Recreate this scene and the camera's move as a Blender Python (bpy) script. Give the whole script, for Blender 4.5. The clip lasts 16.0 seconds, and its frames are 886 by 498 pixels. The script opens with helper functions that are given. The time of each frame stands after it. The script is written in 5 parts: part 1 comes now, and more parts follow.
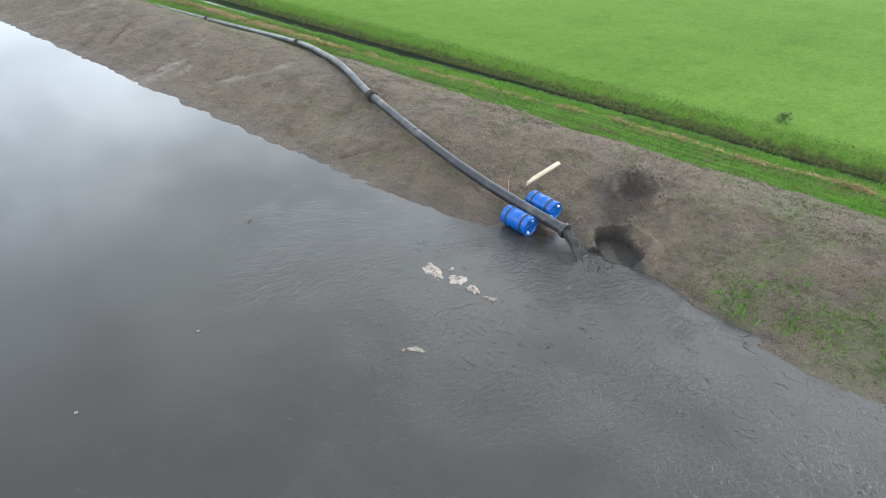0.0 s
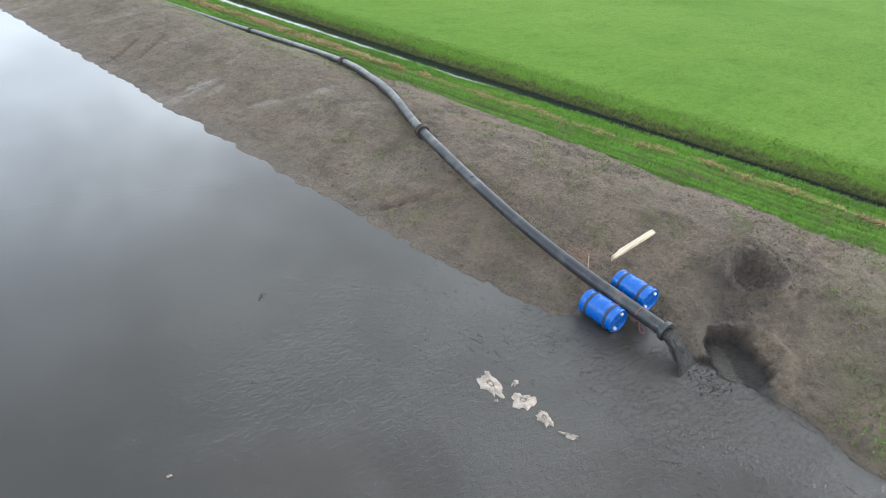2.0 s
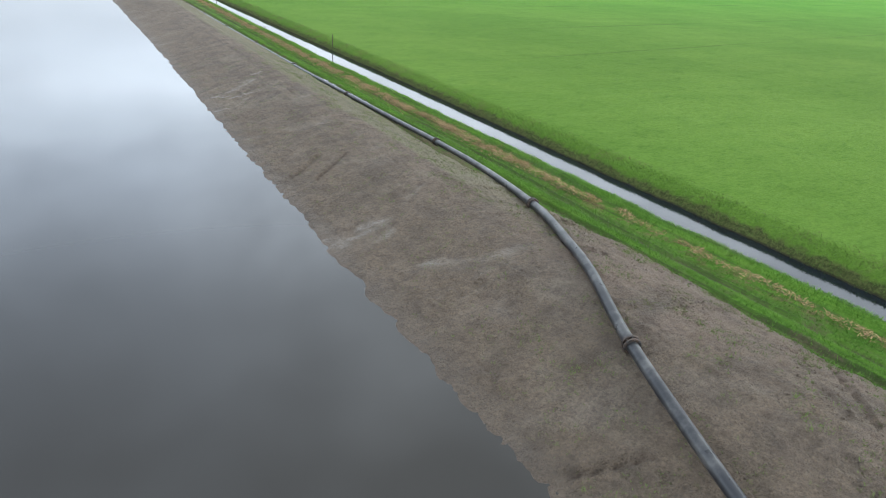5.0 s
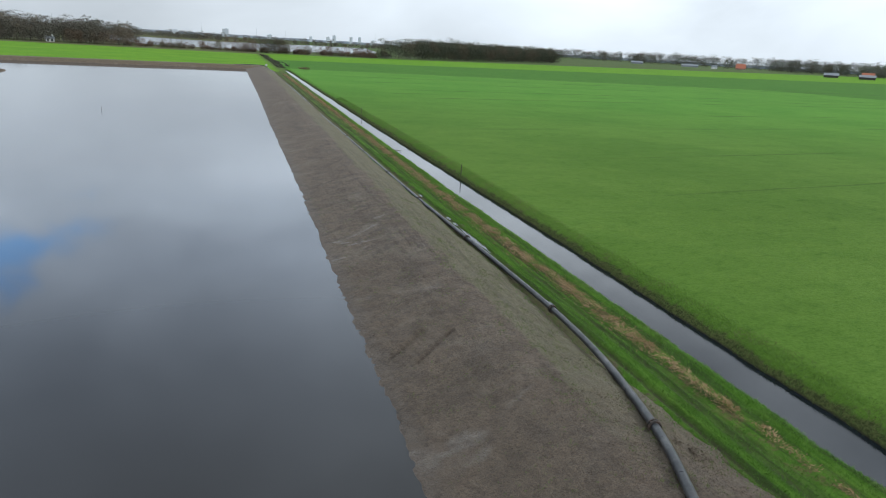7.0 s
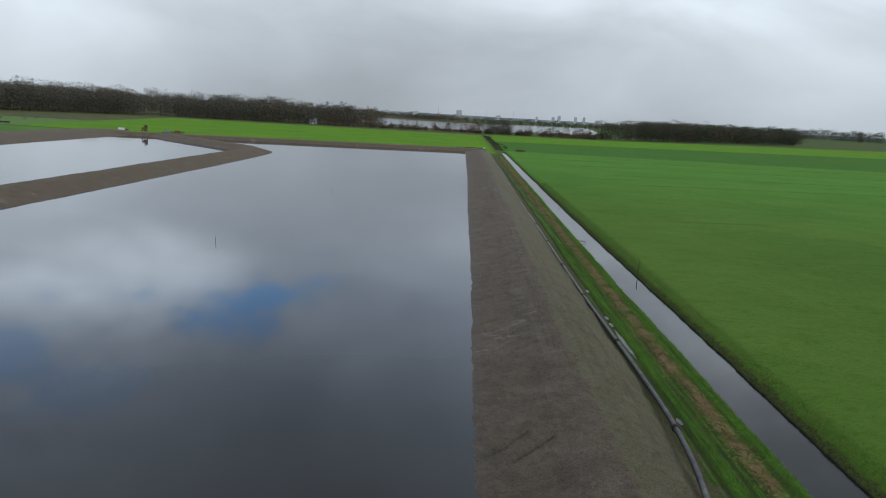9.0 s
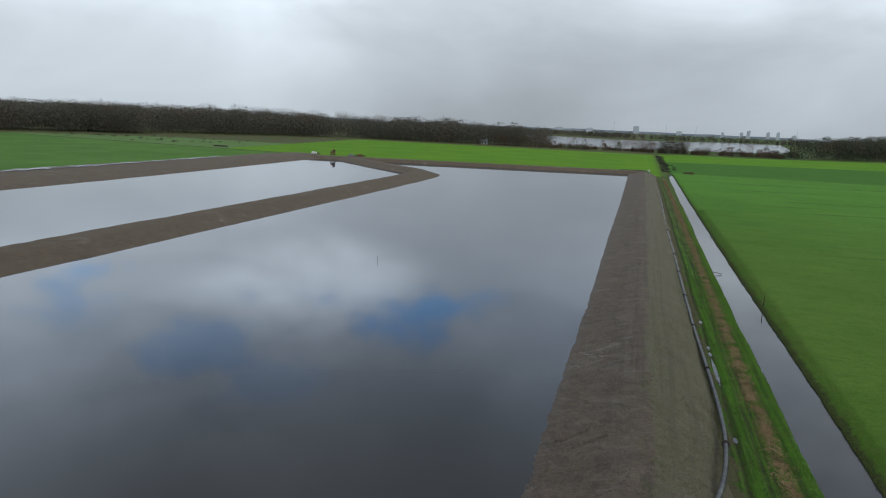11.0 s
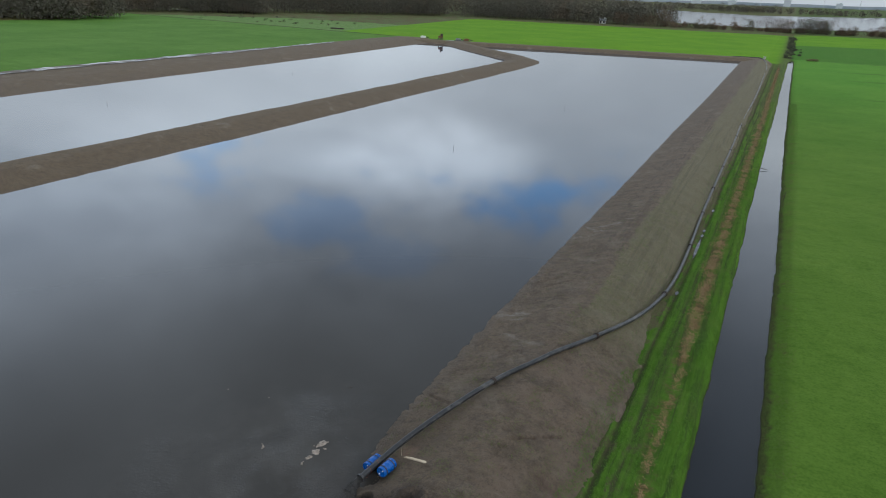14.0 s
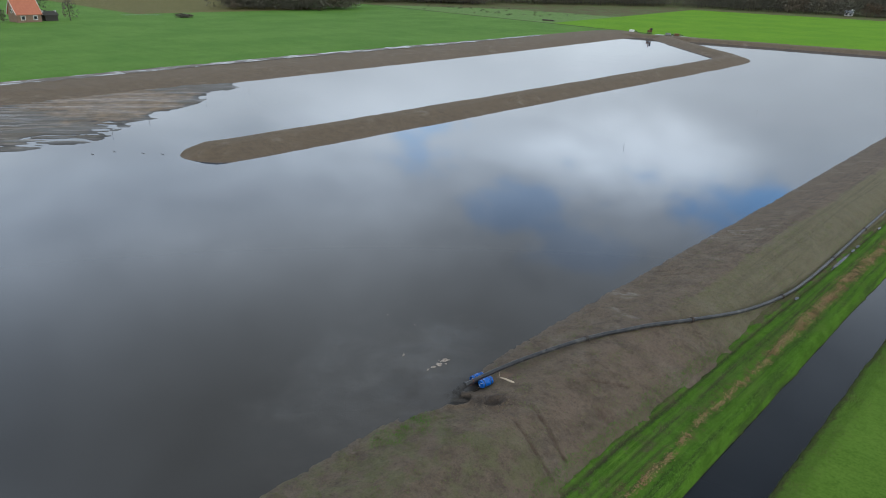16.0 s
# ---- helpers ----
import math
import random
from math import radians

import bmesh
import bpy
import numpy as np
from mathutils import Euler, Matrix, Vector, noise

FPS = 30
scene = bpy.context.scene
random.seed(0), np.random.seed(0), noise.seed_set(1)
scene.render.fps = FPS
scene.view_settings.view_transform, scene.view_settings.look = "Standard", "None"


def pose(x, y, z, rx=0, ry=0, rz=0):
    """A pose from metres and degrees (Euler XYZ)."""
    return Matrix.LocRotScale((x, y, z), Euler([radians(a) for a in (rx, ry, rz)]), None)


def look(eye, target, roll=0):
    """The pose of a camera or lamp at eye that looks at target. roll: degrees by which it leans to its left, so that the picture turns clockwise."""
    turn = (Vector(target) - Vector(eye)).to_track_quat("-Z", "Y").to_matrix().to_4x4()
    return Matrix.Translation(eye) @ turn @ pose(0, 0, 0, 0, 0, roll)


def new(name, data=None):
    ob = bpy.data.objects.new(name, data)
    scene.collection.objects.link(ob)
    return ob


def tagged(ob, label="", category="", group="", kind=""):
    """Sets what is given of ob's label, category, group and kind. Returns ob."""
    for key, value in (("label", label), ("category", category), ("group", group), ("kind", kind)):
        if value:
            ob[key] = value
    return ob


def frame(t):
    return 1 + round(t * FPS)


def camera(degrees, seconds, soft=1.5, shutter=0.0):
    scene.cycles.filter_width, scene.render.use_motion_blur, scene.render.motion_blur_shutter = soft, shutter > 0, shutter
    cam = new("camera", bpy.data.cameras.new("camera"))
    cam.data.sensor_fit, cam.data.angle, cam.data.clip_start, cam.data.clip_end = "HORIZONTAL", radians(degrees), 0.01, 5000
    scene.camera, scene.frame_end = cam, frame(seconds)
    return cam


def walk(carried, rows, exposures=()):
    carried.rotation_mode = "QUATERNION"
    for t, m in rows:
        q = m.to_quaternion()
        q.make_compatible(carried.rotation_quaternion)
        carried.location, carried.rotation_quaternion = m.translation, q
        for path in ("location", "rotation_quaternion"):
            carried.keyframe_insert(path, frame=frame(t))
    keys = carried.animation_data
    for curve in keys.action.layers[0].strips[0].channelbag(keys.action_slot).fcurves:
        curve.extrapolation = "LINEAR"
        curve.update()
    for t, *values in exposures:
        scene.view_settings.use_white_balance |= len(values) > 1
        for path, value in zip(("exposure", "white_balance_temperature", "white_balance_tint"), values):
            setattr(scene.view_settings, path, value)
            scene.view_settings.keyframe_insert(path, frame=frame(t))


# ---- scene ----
cam = camera(69.0, 16.0, soft=1.0)
PATH = [
    (0, (1.216, 2.113, 7.164), (2.573, 3.188, 6.162), 4.1),
    (0.5, (1.806, 2.645, 7.009), (3.16, 3.727, 6.011), 4.1),
    (1, (2.402, 3.257, 6.935), (3.754, 4.345, 5.942), 4.1),
    (1.5, (3.094, 3.94, 6.858), (4.417, 5.067, 5.868), 4.4),
    (2, (3.736, 4.688, 6.851), (5.006, 5.874, 5.86), 4.4),
    (2.5, (4.337, 5.461, 6.846), (5.545, 6.709, 5.855), 4.4),
    (3, (4.78, 6.21, 6.955), (5.928, 7.514, 5.964), 4.2),
    (3.5, (5.276, 6.922, 6.995), (6.352, 8.302, 6.026), 3.9),
    (4, (5.653, 7.565, 7.14), (6.638, 9.031, 6.202), 3.8),
    (4.2, (5.791, 7.897, 7.216), (6.765, 9.381, 6.295), 4.1),
    (6.3, (7.088, 10.664, 9.755), (7.839, 12.384, 9.065), 2.7),
    (6.5, (7.228, 10.934, 9.877), (7.941, 12.683, 9.219), 3.1),
    (7, (7.834, 11.411, 10.401), (8.433, 13.224, 9.806), 3.4),
    (7.5, (8.647, 11.357, 10.941), (9.093, 13.232, 10.407), 2.9),
    (8, (9.351, 10.795, 11.48), (9.633, 12.717, 11.005), 3.0),
    (8.5, (10.041, 9.861, 12.018), (10.159, 11.811, 11.587), 3.1),
    (9, (10.852, 8.544, 12.575), (10.808, 10.502, 12.167), 3.2),
    (9.5, (11.715, 6.948, 13.24), (11.504, 8.899, 12.852), 3.0),
    (10, (12.739, 5.302, 13.911), (12.365, 7.229, 13.526), 3.2),
    (10.2, (13.212, 4.605, 14.065), (12.788, 6.523, 13.688), 3.1),
    (12.3, (19.338, -4.112, 17.323), (18.656, -2.29, 16.86), 2.7),
    (12.5, (19.961, -4.803, 17.474), (19.263, -2.995, 16.98), 2.9),
    (13, (21.724, -6.382, 18.063), (20.98, -4.617, 17.486), 2.4),
    (13.5, (23.515, -8.08, 18.706), (22.729, -6.364, 18.044), 2.3),
    (14, (25.401, -9.702, 19.319), (24.571, -8.041, 18.576), 2.0),
    (14.5, (27.345, -11.296, 20.019), (26.428, -9.703, 19.231), 1.7),
    (15, (29.321, -12.702, 20.717), (28.264, -11.2, 19.925), 1.6),
    (15.5, (31.441, -13.821, 21.41), (30.236, -12.436, 20.615), 1.5),
    (16, (33.76, -14.807, 22.035), (32.463, -13.506, 21.244), 1.4),
]
EXPOSURES = [(0.0, 1.02), (3.0, 1.02), (4.2, 0.9), (5.5, 0.55), (6.5, 0.2), (7.0, -0.02), (7.5, -0.32), (8.0, -0.52), (9.0, -0.70), (10.0, -0.72), (12.5, -0.64), (13.5, -0.5), (14.5, -0.32), (16.0, -0.2)]
walk(cam, [(t, look(eye, target, roll)) for t, eye, target, roll in PATH], EXPOSURES)

# ---- light: an overcast November sky with a few blue breaks, weak veiled sun ----
SUN_AZ, SUN_EL = 118.0, 24.0


def sky_dir(az, el):
    a, e = radians(az), radians(el)
    return (math.sin(a) * math.cos(e), math.cos(a) * math.cos(e), math.sin(e))


class Nodes:
    """Short hand for building node trees."""

    def __init__(self, tree):
        self.tree = tree
        tree.nodes.clear()

    def add(self, kind, **sets):
        n = self.tree.nodes.new(kind)
        for k, v in sets.items():
            if k == "operation":
                n.operation = v
            elif k == "blend_type":
                n.blend_type = v
            elif k == "data_type":
                n.data_type = v
            elif k == "sky_type":
                n.sky_type = v
            elif k == "feature":
                n.feature = v
        return n

    def link(self, a, b):
        self.tree.links.new(a, b)

    def put(self, socket, value):
        if isinstance(value, bpy.types.NodeSocket):
            self.link(value, socket)
        elif isinstance(value, (tuple, list)) and len(value) == 3 and socket.type == "RGBA":
            socket.default_value = (*value, 1)
        else:
            socket.default_value = value

    def math(self, op, a, b=0.0, c=0.0, clamp=False):
        n = self.add("ShaderNodeMath", operation=op)
        n.use_clamp = clamp
        for s, v in zip(n.inputs, (a, b, c)):
            self.put(s, v)
        return n.outputs[0]

    def vmath(self, op, a, b=(0, 0, 0), scale=None):
        n = self.add("ShaderNodeVectorMath", operation=op)
        self.put(n.inputs[0], a)
        self.put(n.inputs[1], b)
        if scale is not None:
            self.put(n.inputs["Scale"], scale)
        return n.outputs["Value"] if op in ("DOT_PRODUCT", "LENGTH", "DISTANCE") else n.outputs["Vector"]

    def step(self, v, lo, hi):
        """0 below lo, 1 above hi, smooth between (lo > hi turns it round)."""
        n = self.add("ShaderNodeMapRange")
        n.interpolation_type = "SMOOTHSTEP"
        self.put(n.inputs[0], v)
        if lo <= hi:
            vals = (lo, hi, 0.0, 1.0)
        else:
            vals = (hi, lo, 1.0, 0.0)
        for i, x in enumerate(vals):
            n.inputs[i + 1].default_value = x
        return n.outputs[0]

    def span(self, v, lo, hi, a, b):
        n = self.add("ShaderNodeMapRange")
        self.put(n.inputs[0], v)
        for i, x in enumerate((lo, hi, a, b)):
            self.put(n.inputs[i + 1], x)
        return n.outputs[0]

    def mix(self, f, a, b, blend="MIX"):
        n = self.add("ShaderNodeMix", data_type="RGBA", blend_type=blend)
        self.put(n.inputs["Factor"], f)
        self.put(n.inputs[6], a)
        self.put(n.inputs[7], b)
        return n.outputs[2]

    def noise(self, vec, scale, detail=4.0, rough=0.55, distort=0.0):
        n = self.add("ShaderNodeTexNoise")
        self.put(n.inputs["Vector"], vec)
        n.inputs["Scale"].default_value = scale
        n.inputs["Detail"].default_value = detail
        n.inputs["Roughness"].default_value = rough
        n.inputs["Distortion"].default_value = distort
        return n.outputs[0]

    def place(self):
        return self.add("ShaderNodeNewGeometry").outputs["Position"]

    def xyz(self, v):
        n = self.add("ShaderNodeSeparateXYZ")
        self.put(n.inputs[0], v)
        return n.outputs

    def scaled(self, v, s):
        return self.vmath("MULTIPLY", v, s)

    def bump(self, h, strength, dist, normal=None):
        n = self.add("ShaderNodeBump")
        self.put(n.inputs["Height"], h)
        n.inputs["Strength"].default_value = strength
        n.inputs["Distance"].default_value = dist
        if normal is not None:
            self.link(normal, n.inputs["Normal"])
        return n.outputs[0]


def material(name, color=(0.5, 0.5, 0.5), rough=0.8, metal=0.0, ior=1.45, normal=None, nodes=None, spec=0.5):
    """nodes: a function of (Nodes) that gives a dict of sockets for colour, rough and normal."""
    m = bpy.data.materials.new(name)
    m.use_nodes = True
    N = Nodes(m.node_tree)
    out = N.add("ShaderNodeOutputMaterial")
    b = N.add("ShaderNodeBsdfPrincipled")
    N.link(b.outputs[0], out.inputs[0])
    made = {"color": color, "rough": rough}
    if nodes:
        made.update(nodes(N))
    N.put(b.inputs["Base Color"], made["color"])
    N.put(b.inputs["Roughness"], made["rough"])
    b.inputs["Metallic"].default_value = metal
    b.inputs["IOR"].default_value = ior
    b.inputs["Specular IOR Level"].default_value = spec
    if "normal" in made:
        N.link(made["normal"], b.inputs["Normal"])
    return m


world = bpy.data.worlds.new("sky")
scene.world = world
world.use_nodes = True
W = Nodes(world.node_tree)
w_out = W.add("ShaderNodeOutputWorld")
w_bg = W.add("ShaderNodeBackground")
W.link(w_bg.outputs[0], w_out.inputs[0])
w_bg.inputs["Strength"].default_value = 0.1
direction = W.add("ShaderNodeTexCoord").outputs["Generated"]
clear = W.add("ShaderNodeTexSky", sky_type="NISHITA")
clear.sun_disc = False
clear.sun_elevation, clear.sun_rotation = radians(SUN_EL), radians(SUN_AZ)
dx, dy, dz = W.xyz(direction)
up = W.math("MAXIMUM", dz, 0.0)
flat_z = W.math("ADD", up, 0.24)
sheet = W.add("ShaderNodeCombineXYZ")
W.link(W.math("DIVIDE", dx, flat_z), sheet.inputs[0])
W.link(W.math("DIVIDE", dy, flat_z), sheet.inputs[1])
billow = W.noise(sheet.outputs[0], 1.25, 6.0, 0.55, 0.3)
wisp = W.noise(sheet.outputs[0], 3.4, 5.0, 0.6)
ramp = W.add("ShaderNodeValToRGB")
W.link(up, ramp.inputs[0])
# radiance of the cloud deck by height above the horizon
deck = ((0.0, 0.38), (0.05, 0.43), (0.12, 0.51), (0.20, 0.72), (0.27, 0.73), (0.36, 0.69), (0.50, 0.50), (0.70, 0.35), (1.0, 0.44))
for i, (p, v) in enumerate(deck):
    e = ramp.color_ramp.elements[i] if i < 2 else ramp.color_ramp.elements.new(p)
    e.position, e.color = p, (v * 0.880, v * 0.985, v * 1.085, 1)
mass = W.noise(W.scaled(direction, (1.0, 1.0, 2.4)), 2.7, 5.0, 0.5, 0.35)
tone = W.math("ADD", W.span(billow, 0.3, 0.72, 0.56, 1.46), W.span(wisp, 0.3, 0.7, -0.10, 0.10))
near_rim = W.step(up, 0.34, 0.10)
tone = W.math("ADD", W.math("MULTIPLY", tone, W.math("SUBTRACT", 1.0, near_rim)), W.math("MULTIPLY", W.span(mass, 0.30, 0.70, 0.66, 1.34), near_rim))
overhead = W.noise(sheet.outputs[0], 2.6, 3.0, 0.5, 0.2)
tone = W.math("MULTIPLY", tone, W.math("ADD", 1.0, W.math("MULTIPLY", W.span(overhead, 0.36, 0.64, -0.32, 0.22), W.step(up, 0.50, 0.66))))
flatten = W.step(up, 0.03, 0.25)
tone = W.math("ADD", W.math("MULTIPLY", W.math("SUBTRACT", tone, 1.0), W.span(flatten, 0, 1, 0.42, 1.0)), 1.0)
# the deck is thinner and brighter to the north-north-east than to the north-west
side_ = W.math("ADD", W.span(dx, -0.40, 0.33, 0.92, 1.40), W.span(dx, -0.75, -0.42, 0.16, 0.0))
high = W.step(up, 0.22, 0.36)
tone = W.math("MULTIPLY", tone, W.math("ADD", W.math("MULTIPLY", W.math("SUBTRACT", side_, 1.0), high), 1.0))
low_west = W.math("MULTIPLY", W.math("MULTIPLY", W.span(dx, -0.55, -0.30, 0.34, 0.0), W.span(dx, -0.95, -0.72, 0.1, 1.0)), W.step(up, 0.56, 0.36))
tone = W.math("MULTIPLY", tone, W.math("ADD", 1.0, low_west))
dull_north = W.math("MULTIPLY", W.math("MULTIPLY", W.span(dx, -0.16, -0.02, 1.0, 0.0), W.span(dx, -0.52, -0.38, 0.0, 1.0)), W.step(up, 0.30, 0.16))
tone = W.math("MULTIPLY", tone, W.math("SUBTRACT", 1.0, W.math("MULTIPLY", dull_north, 0.20)))
low_east = W.math("MULTIPLY", W.span(dx, 0.05, 0.45, 0.0, -0.13), W.math("SUBTRACT", 1.0, high))
tone = W.math("MULTIPLY", tone, W.math("SUBTRACT", 1.0, low_east))
# sunlit cloud edges beside the breaks
edge = W.vmath("DISTANCE", W.scaled(direction, (1, 1, 2.6)), tuple(c * k for c, k in zip(sky_dir(-29, 14.8), (1, 1, 2.6))))
edge = W.step(W.math("ADD", edge, W.span(billow, 0.3, 0.7, 0.09, -0.09)), 0.24, 0.02)
tone = W.math("MULTIPLY", tone, W.math("ADD", W.math("MULTIPLY", edge, 0.62), 1.0))
# one heavier, darker cloud bank higher in the north
bank = W.vmath("DISTANCE", direction, sky_dir(-9, 29))
bank = W.step(W.math("ADD", bank, W.span(billow, 0.3, 0.7, 0.10, -0.10)), 0.34, 0.08)
tone = W.math("MULTIPLY", tone, W.math("SUBTRACT", 1.0, W.math("MULTIPLY", bank, 0.30)))
cloud = W.vmath("SCALE", ramp.outputs[0], scale=W.math("MULTIPLY", tone, 20.0))
# thin deck towards the north lets some blue through
cloud = W.mix(W.math("MULTIPLY", W.span(dx, 0.36, 0.06, 0.0, 1.0), W.step(up, 0.16, 0.34)), cloud, W.scaled(cloud, (0.96, 0.993, 1.05)))
breaks = None
for az, el, size, depth_ in ((-19.4, 16.4, 3.5, 1.0), (-36.6, 18.6, 2.2, 0.5), (-47.4, 14.8, 2.2, 0.55), (-31.0, 22.5, 1.8, 0.35)):
    d = W.vmath("DISTANCE", W.scaled(direction, (1, 1, 2.3)), tuple(c * k for c, k in zip(sky_dir(az, el), (1, 1, 2.3))))
    d = W.math("ADD", d, W.math("ADD", W.span(wisp, 0.3, 0.7, -0.11, 0.11), W.span(billow, 0.3, 0.7, -0.07, 0.07)))
    g = W.math("MULTIPLY", W.step(d, radians(size * 2.2), radians(size * -0.3)), depth_)
    breaks = g if breaks is None else W.math("MAXIMUM", breaks, g)
blue = W.scaled(clear.outputs[0], (2.0, 3.4, 4.7))
W.link(W.mix(W.math("MULTIPLY", breaks, 0.82), cloud, blue), w_bg.inputs["Color"])

sun_data = bpy.data.lights.new("sun", "SUN")
sun_data.energy, sun_data.angle, sun_data.color = 0.8, radians(14), (1.0, 0.96, 0.91)
sun = new("sun", sun_data)
sun.matrix_world = look(Vector(sky_dir(SUN_AZ, SUN_EL)) * 100, (0, 0, 0))

# ---- materials ----


def mud_nodes(N, olive=False, base=(0.174, 0.127, 0.086), dark=(0.068, 0.050, 0.036), pale=(0.222, 0.176, 0.132)):
    p = N.place()
    x, y, z = N.xyz(p)
    big = N.noise(p, 0.35, 5, 0.6, 0.4)
    mid = N.noise(p, 2.2, 5, 0.6)
    fine = N.noise(p, 14.0, 6, 0.7)
    damp = N.step(N.noise(p, 0.9, 4, 0.6, 0.7), 0.44, 0.66)
    c = N.mix(N.step(mid, 0.25, 0.62), tuple(0.45 * d_ + 0.55 * b_ for d_, b_ in zip(dark, base)), base)
    c = N.mix(N.math("MULTIPLY", N.step(big, 0.50, 0.72), 0.8), c, pale)
    c = N.mix(N.math("MULTIPLY", N.step(N.noise(p, 0.6, 5, 0.65, 0.8), 0.56, 0.68), 0.5), c, dark)
    c = N.mix(N.math("MULTIPLY", N.step(N.noise(p, 0.8, 3, 0.5), 0.6, 0.78), 0.35), c, (0.13, 0.085, 0.06))
    c = N.mix(N.math("MULTIPLY", damp, 0.42), c, dark)
    # low spots of the fine bump are coloured darker, as crevice shade
    c = N.mix(N.math("MULTIPLY", N.step(fine, 0.62, 0.40), 0.75), c, N.mix(0.55, c, dark))
    if olive:
        # green film of sprouting seed on the outer slope and crest
        grown = N.math("ADD", x, N.span(N.noise(N.scaled(p, (1, 0.4, 1)), 0.9, 4, 0.6), 0.3, 0.7, -0.45, 0.45))
        grown = N.math("MULTIPLY", N.step(grown, 16.95, 17.35), N.step(y, 21, 30))
        grown = N.math("MULTIPLY", grown, N.span(N.noise(p, 1.8, 5, 0.7), 0.3, 0.7, 0.55, 1.15))
        patch = N.math("MULTIPLY", N.step(N.noise(p, 1.4, 6, 0.75), 0.46, 0.72), 0.75)
        cover = N.math("MAXIMUM", N.math("MULTIPLY", grown, 0.72), N.math("MULTIPLY", patch, 0.08))
        c = N.mix(cover, c, (0.150, 0.140, 0.072))
        # warmer soil on the outer slope beside the outlet, mossy film at the near end
        warm = N.math("MULTIPLY", N.step(N.noise(p, 0.4, 4, 0.6), 0.40, 0.58), N.math("MULTIPLY", N.step(x, 15.6, 17.0), N.step(y, 24, 19)))
        c = N.mix(N.math("MULTIPLY", warm, 0.5), c, (0.185, 0.132, 0.096))
        moss = N.math("MULTIPLY", N.step(N.noise(p, 0.8, 5, 0.65), 0.42, 0.62), N.step(N.math("ADD", y, N.math("MULTIPLY", x, -0.3)), 2.5, -0.5))
        c = N.mix(N.math("MULTIPLY", moss, 0.55), c, (0.118, 0.128, 0.050))
        # slick patches where the slope stays wet, painted pale below for their sheen
        streaky = N.noise(N.scaled(p, (0.5, 0.9, 1)), 0.55, 3, 0.5, 0.8)
        wet = N.math("MULTIPLY", N.step(streaky, 0.59, 0.74), N.math("MULTIPLY", N.step(y, 14, 26), N.step(y, 56, 46)))
        wet = N.math("MULTIPLY", wet, N.step(x, 16.8, 15.5))
    else:
        wet = N.math("MULTIPLY", N.step(big, 0.6, 0.72), 0.3)
    if olive:
        drag = N.add("ShaderNodeCombineXYZ")
        N.put(drag.inputs[0], N.math("ADD", N.math("MULTIPLY", x, 0.22), N.math("MULTIPLY", y, 0.05)))
        N.put(drag.inputs[1], N.math("SUBTRACT", N.math("MULTIPLY", y, 1.1), N.math("MULTIPLY", x, 0.35)))
        smear = N.noise(drag.outputs[0], 1.1, 5, 0.62, 0.8)
        zone = N.math("MULTIPLY", N.step(N.noise(p, 0.22, 2), 0.38, 0.62), N.math("MULTIPLY", N.step(x, 17.3, 16.3), N.step(y, 10, 15)))
        c = N.mix(N.math("MULTIPLY", N.math("MULTIPLY", N.step(smear, 0.54, 0.68), zone), 0.42), c, dark)
        c = N.mix(N.math("MULTIPLY", N.math("MULTIPLY", N.step(smear, 0.46, 0.32), zone), 0.34), c, pale)
        # long faint track lines left by the grader along the crest
        lines = N.noise(N.scaled(p, (3.2, 0.05, 1)), 1.0, 3, 0.6)
        onslope = N.math("MULTIPLY", N.step(x, 14.2, 15.2), N.step(y, 24, 34))
        c = N.mix(N.math("MULTIPLY", N.math("MULTIPLY", N.step(lines, 0.52, 0.60), onslope), 0.42), c, N.mix(1.0, c, (0.62, 0.62, 0.62), "MULTIPLY"))
    shore = N.math("MULTIPLY", N.step(z, 0.16, 0.02), N.step(x, 17.0, 16.0)) if olive else N.step(z, 0.16, 0.02)
    if olive:
        # scoured gully: wet black slurry, hole shade painted in; fresh dark soil round the dug pit
        rag = N.span(N.noise(p, 2.2, 5, 0.65), 0.25, 0.75, -0.45, 0.45)
        pit = N.math("ADD", N.vmath("DISTANCE", N.scaled(p, (1, 1, 0)), (15.60, 7.63, 0)), rag)
        fresh = N.math("ADD", N.vmath("DISTANCE", N.scaled(p, (0.5, 1, 0)), (7.35, 7.62, 0)), rag)
        c = N.mix(N.math("MULTIPLY", N.step(fresh, 0.9, 0.3), 0.55), c, (0.085, 0.064, 0.050))
        c = N.mix(N.math("MULTIPLY", N.step(pit, 0.75, 0.35), 0.75), c, (0.058, 0.043, 0.034))
        marks = {}
        for key in ("dug_soil", "slurry_shade", "slick_mud"):
            got = N.add("ShaderNodeAttribute")
            got.attribute_name = key
            marks[key] = N.math("MULTIPLY", got.outputs["Fac"], N.span(fine, 0.3, 0.7, 0.75, 1.2), clamp=True)
        c = N.mix(N.math("MULTIPLY", marks["dug_soil"], 0.75), c, (0.098, 0.064, 0.045))
        c = N.mix(N.math("MULTIPLY", marks["slick_mud"], 0.85), c, (0.048, 0.047, 0.042))
        c = N.mix(N.math("MULTIPLY", marks["slurry_shade"], 0.9), c, (0.013, 0.012, 0.011))
        red = N.math("ADD", N.vmath("DISTANCE", N.scaled(p, (1, 1, 0)), (14.1, 10.5, 0)), rag)
        c = N.mix(N.math("MULTIPLY", N.step(red, 0.6, 0.1), 0.6), c, (0.24, 0.145, 0.105))
        bury = N.math("MAXIMUM", marks["slurry_shade"], marks["slick_mud"])
    if olive:
        shore = N.math("MULTIPLY", shore, N.math("SUBTRACT", 1.0, bury))
